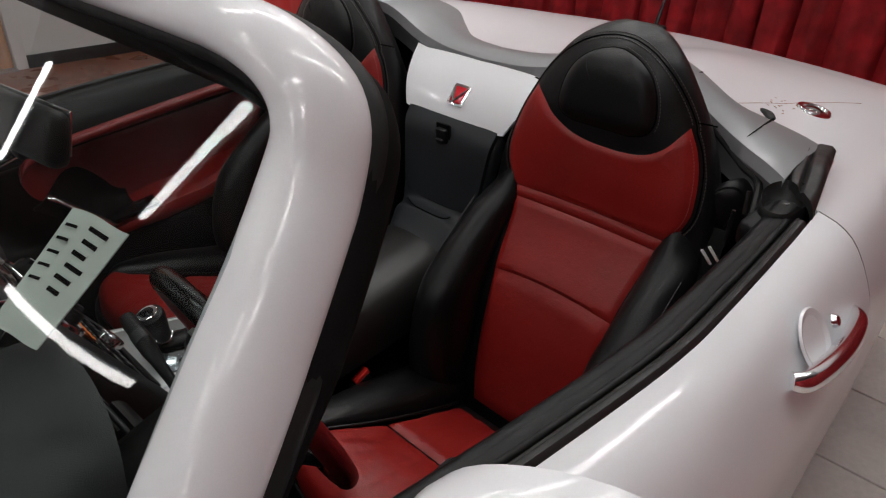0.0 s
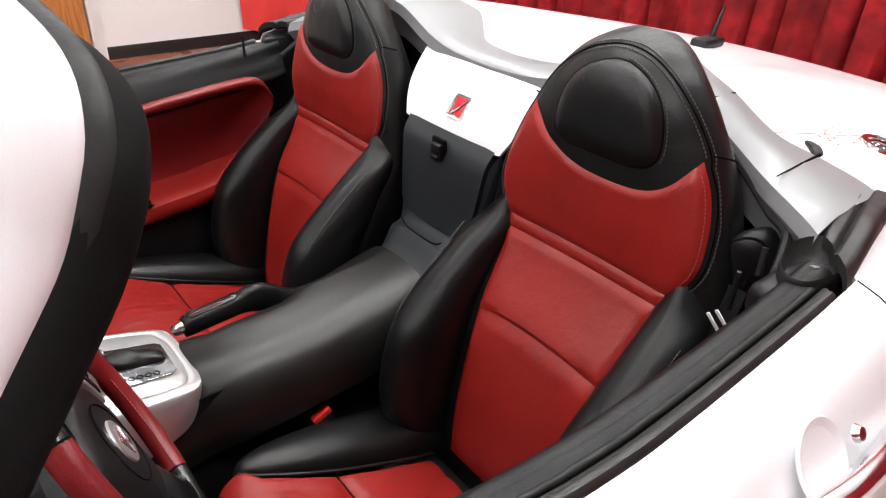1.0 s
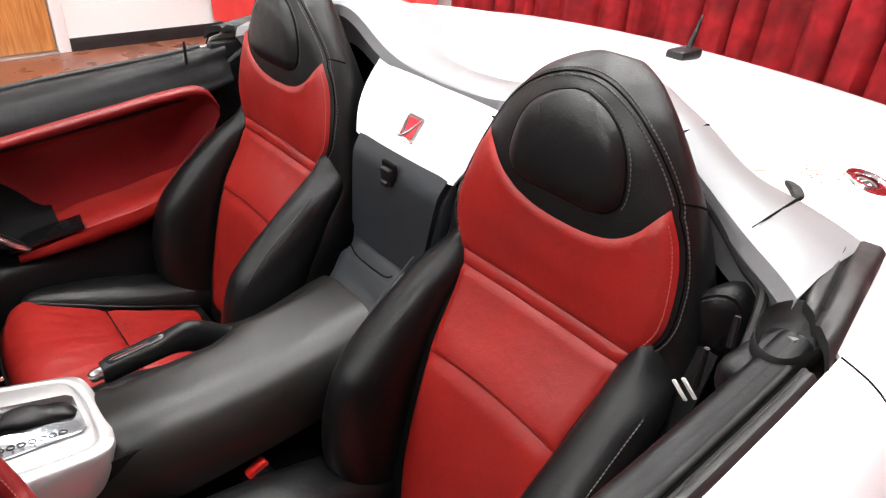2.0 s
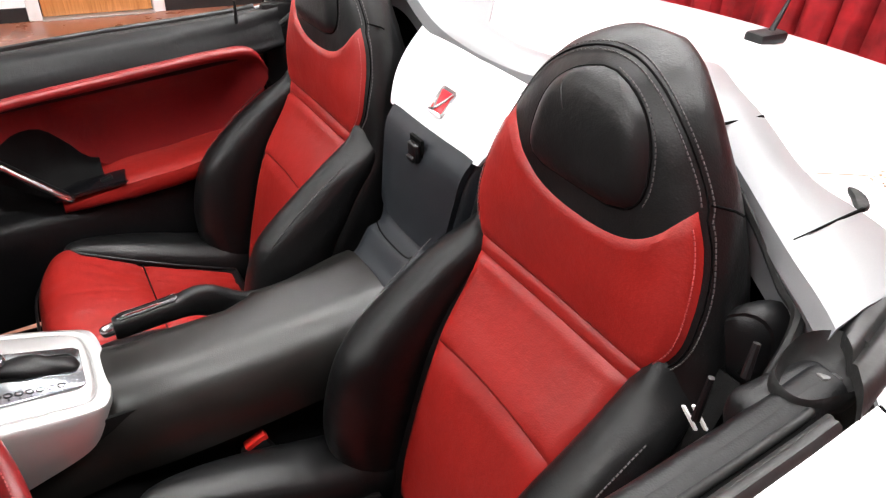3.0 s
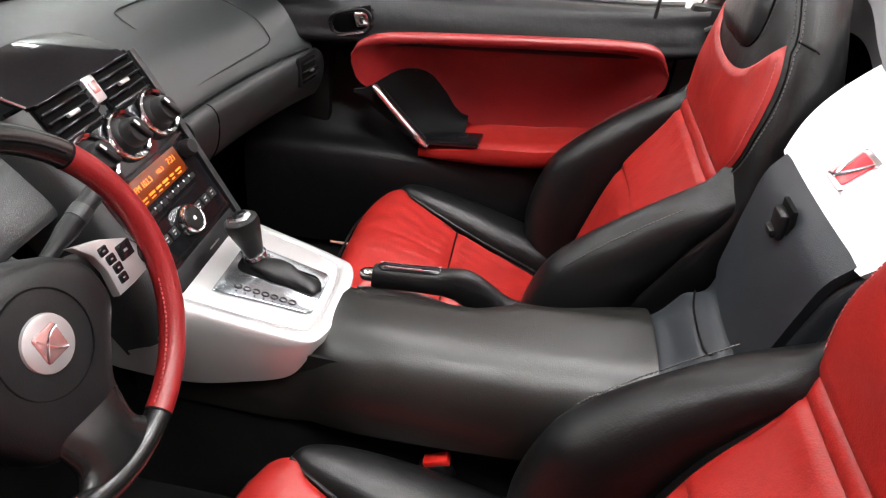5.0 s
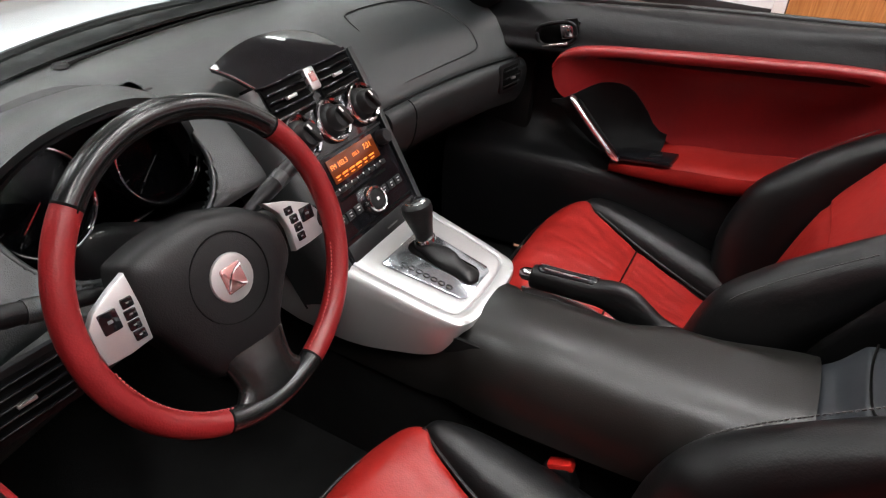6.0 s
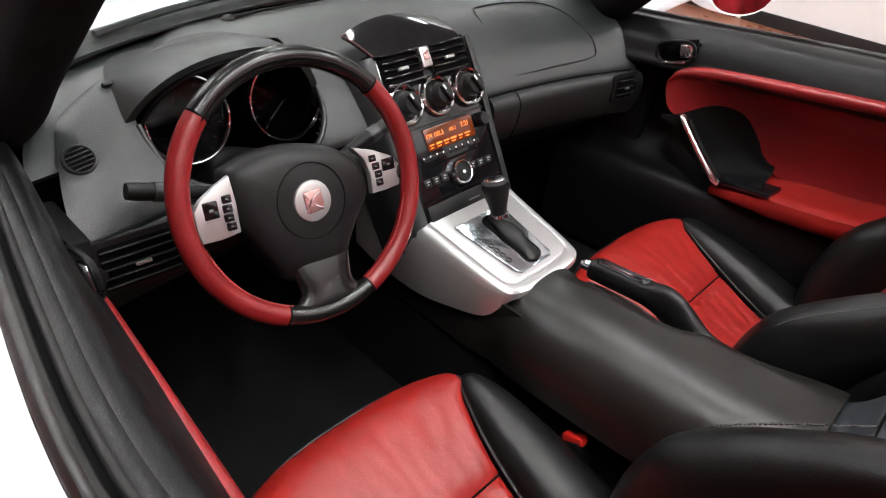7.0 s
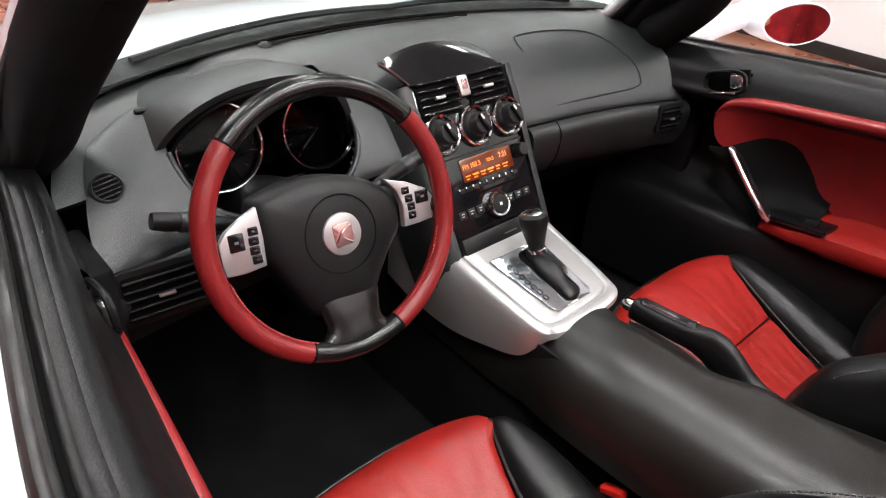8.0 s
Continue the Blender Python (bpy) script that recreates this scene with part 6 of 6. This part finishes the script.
# ---- steering wheel ----
def steering_wheel(car):
    sw = thing("steering_wheel", "red and black leather steering wheel with silver spokes", "steering wheel", (0.335, 0.25, 0.75), under=car)
    m = pose(0.3386, 0.2954, 0.7573, 90 - 22.5, 0, 177) @ pose(0, 0, 0, 0, 0, -3)
    R, r = 0.165, 0.0138
    # local: x towards the passenger, y up, z towards the driver
    def arc(a0, a1, mat, label, bulge=0.0):
        pts = [(R * math.cos(radians(a0 + (a1 - a0) * k / 40)), R * math.sin(radians(a0 + (a1 - a0) * k / 40)), 0) for k in range(41)]
        b = tube(pts, [r + bulge * math.exp(-(((a0 + (a1 - a0) * k / 40) % 360 - c) / 12) ** 2) for k, c in ((k, 8 if a1 > 300 or a0 < 90 else 172) for k in range(41))], 16, up=(0, 0, 1))
        b.transform(m)
        return part("rim", b, mat, sw, label)
    arc(44, 136.5, GLOSSLEATHER, "glossy black leather top of the rim")
    arc(136.5, 246.5, WHEEL_AND_SHADED_RED, "red leather part of the rim")
    arc(246.5, 292.5, GLOSSLEATHER, "black lower part of the rim")
    arc(292.5, 404, WHEEL_AND_SHADED_RED, "red leather part of the rim")
    for a in (44, 136.5, 246.5, 292.5):
        p = Vector((R * math.cos(radians(a)), R * math.sin(radians(a)), 0))
        t = Vector((-math.sin(radians(a)), math.cos(radians(a)), 0))
        b = tube([p - t * 0.0012, p + t * 0.0012], r + 0.0004, 16)
        b.transform(m)
        part("rim_joint", b, DARKGAP, sw)
    for a0, a1 in ((295, 345), (195, 248)):
        pts = [m @ Vector(((R - r * 0.98) * math.cos(radians(a0 + (a1 - a0) * k / 30)), (R - r * 0.98) * math.sin(radians(a0 + (a1 - a0) * k / 30)), 0.004)) for k in range(31)]
        part("stitching", stitches(pts, 0.005, 0.003, 0.0008), THREAD, sw)
    line = [m @ Vector(((R - 0.004) * math.cos(radians(47 + 91 * k / 40)), (R - 0.004) * math.sin(radians(47 + 91 * k / 40)), r * 0.965)) for k in range(41)]
    part("rim_seam", tube(line, 0.0009, 6), DARKGAP, sw)
    # hub
    prof = [(-0.096, 0.039), (-0.083, 0.048), (-0.046, 0.057), (0.0, 0.058), (0.040, 0.050), (0.066, 0.038), (0.090, 0.018), (0.098, -0.008), (0.096, -0.032), (0.078, -0.055),
            (0.055, -0.090), (0.038, -0.122), (-0.005, -0.125), (-0.046, -0.113), (-0.060, -0.090), (-0.075, -0.065), (-0.093, -0.028), (-0.100, 0.010)]
    outline = [(p.x, p.y) for p in spline([(a, b, 0) for a, b in prof], 72, True)]
    rows = []
    for s_, z in ((1.0, -0.050), (1.0, -0.024), (0.975, -0.013), (0.90, -0.006), (0.72, -0.0015), (0.40, 0.0005), (0.02, 0.001)):
        rows.append([m @ Vector((x * s_, (y + 0.02) * s_ - 0.02, z)) for x, y in outline])
    hub = part("hub", sheet(rows, ring=True, caps=True), PLASTIC, sw, "black hub cover with a round badge", 60)
    b = lathe([(0.0485, -0.004), (0.0490, 0.0008), (0.0500, 0.0008), (0.0505, -0.004)], (0.003, -0.016, 0.0), sides=56)
    b.transform(m)
    part("hub_groove", b, DARKGAP, hub)
    b = lathe([(0.0, 0.0045), (0.022, 0.0042), (0.0262, 0.0030), (0.0282, -0.002)], (0.003, -0.016, 0.0), sides=56)
    b.transform(m)
    bd = part("hub_badge", b, SATIN, hub, "round silver badge with a red square")
    b = plate(rounded(0.027, 0.029, 0.003), 0.0015, pose(0.003, -0.016, 0.0042, 0, 0, 4))
    b.transform(m)
    part("badge_square", b, ROSE, bd)
    for sgn, bend in ((1, 0.006), (-1, -0.004)):
        pts = [m @ Vector((-0.009 + 0.024 * t, -0.016 + sgn * (-0.011 + 0.022 * t) + bend * math.sin(math.pi * t), 0.0062)) for t in (k / 8 for k in range(9))]
        part("badge_line", tube(pts, 0.0014, 6, flat=0.6), CHROME, bd)
    # spokes
    for s in (-1, 1):
        if s > 0:
            quad = [(0.078, 0.038), (0.096, 0.018), (0.102, -0.003), (0.101, -0.031), (0.126, -0.031), (0.149, -0.029), (0.156, -0.014), (0.157, -0.003), (0.144, 0.013), (0.113, 0.028)]
            cells = [(0.1085, 0.017, 0.012, 0.0095), (0.1125, 0.0055, 0.012, 0.010), (0.1150, -0.006, 0.012, 0.010), (0.1150, -0.0175, 0.012, 0.010), (0.134, 0.004, 0.021, 0.017)]
        else:
            quad = [(-0.146, 0.006), (-0.147, -0.015), (-0.144, -0.033), (-0.121, -0.034), (-0.096, -0.031), (-0.094, 0.003), (-0.095, 0.022), (-0.096, 0.039), (-0.114, 0.031), (-0.136, 0.018)]
            cells = [(-0.1055, 0.013, 0.012, 0.010), (-0.1065, 0.0015, 0.012, 0.010), (-0.107, -0.0095, 0.012, 0.010), (-0.106, -0.0205, 0.012, 0.010), (-0.1265, 0.004, 0.018, 0.021)]
        tilt = pose(0, 0, -0.012, 0, s * 2, 0)
        b = plate(quad, 0.010, tilt, 0.002)
        b.transform(m)
        sp = part("spoke", b, SATIN, sw, "satin silver spoke with black buttons")
        for x, y, w, h in cells:
            b = plate([(x + px, y + py) for px, py in rounded(w, h, 0.0015, 3)], 0.0016, tilt @ pose(0, 0, 0.0098), 0.0005)
            b.transform(m)
            part("spoke_button", b, PIANO, sp)
            b = box((w * 0.28, h * 0.16, 0.0004), (x, y, 0.0116), 0)
            b.transform(m @ tilt)
            part("button_mark", b, DIMMARK, sp)
        # leather behind the spoke, to the rim
        b = tube([(s * 0.085, 0.000, -0.034), (s * 0.125, -0.006, -0.026), (s * 0.160, -0.012, -0.008)], [0.026, 0.022, 0.014], 12, flat=0.40, up=(0, 0, 1))
        b.transform(m)
        part("spoke_back", b, BLACK, sw)
    rows = []
    for y, w, z, d in ((-0.095, 0.048, -0.014, 0.012), (-0.118, 0.042, -0.010, 0.014), (-0.138, 0.040, -0.006, 0.014), (-0.152, 0.050, -0.003, 0.013), (-0.163, 0.060, -0.001, 0.011)):
        rows.append([m @ Vector((0.003 + w * math.copysign(abs(math.cos(t)) ** 0.7, math.cos(t)), y + 0.12 * w * math.cos(t) ** 2, z + d * math.sin(t))) for t in (2 * math.pi * k / 24 for k in range(24))])
    part("lower_spoke", sheet([list(r_) for r_ in zip(*[spline(c, 20) for c in zip(*rows)])], ring=True, caps=True), GLOSSLEATHER, sw, "black lower spoke", 60)
    # column and stalks
    part("column", tube([m @ Vector((0, -0.01, -0.02)), m @ Vector((0, -0.012, -0.10)), m @ Vector((0, -0.015, -0.24))], [0.046, 0.060, 0.066], 20), PLASTIC, sw, "black column cover")
    for s, tip in ((-1, (-0.196, 0.040, -0.070)), (1, (0.196, 0.056, -0.060))):
        p0, p1 = Vector((s * 0.045, 0.0, -0.075)), Vector(tip)
        pts = [m @ p0.lerp(p1, k / 10) for k in range(11)]
        part("stalk", tube(pts, [0.007, 0.007, 0.007, 0.007, 0.008, 0.009, 0.0115, 0.0115, 0.0105, 0.0115, 0.010], 12), PLASTIC, sw, "black column stalk")
        part("stalk_collar", tube([m @ p0.lerp(p1, 0.70), m @ p0.lerp(p1, 0.80)], 0.0122, 12), DASH, sw)
    return sw


# ---- build ----
room()
lights()
drape("curtain", (-2.28, 3.10), (4.4, 3.10), 0.03, 2.05, 0.17, 0.045, VELVET, "crushed dark red velvet curtain hanging in deep folds", 3)
drape("curtain", (2.55, 3.02), (2.55, -3.4), 0.03, 2.35, 0.18, 0.045, VELVET, "dark red velvet curtain along the driver's side", 11)
drape("wall_cloth", (-4.10, 2.36), (-4.08, 3.20), 0.10, 1.7, 0.30, 0.012, CLOTH, "bright red satin cloth hung on the white wall", 5, 0.10)
drape("wall_cloth", (-4.05, 3.20), (-2.55, 3.22), 0.03, 1.7, 0.34, 0.015, CLOTH, "bright red satin cloth hung across the corner", 8, 0.05)
solid("lime_post", lathe([(0.0, 0.0), (0.035, 0.0), (0.035, 0.02), (0.022, 0.03), (0.022, 0.62), (0.0, 0.63)], (-3.87, -2.28, 0.0)), LIME, "slim lime green plastic post standing on the floor", "post")
roadster = car_body()
windscreen(roadster)
interior(roadster)
for side in (1, -1):
    car_door(side, roadster)
driver_seat = car_seat(roadster)
copy_thing(driver_seat, pose(-0.382, 0.636, 0.186))
driver_seat.matrix_basis = pose(0.368, 0.65, 0.2)
seat_buckle(0.118, 0.648, 0.398, 27, roadster)
buckle2 = seat_buckle(-0.655, 0.805, 0.300, -18, roadster)
part("buckle_tag", plate([(-0.012, 0), (0.012, 0), (0.002, 0.024)], 0.002, pose(-0.640, 0.790, 0.335, 72, 0, 200), 0), WHITEMARK, buckle2, "white triangular tag")
centre_console(roadster)
handbrake(roadster)
dashboard(roadster)
instrument_cluster(roadster)
centre_stack(roadster)
steering_wheel(roadster)
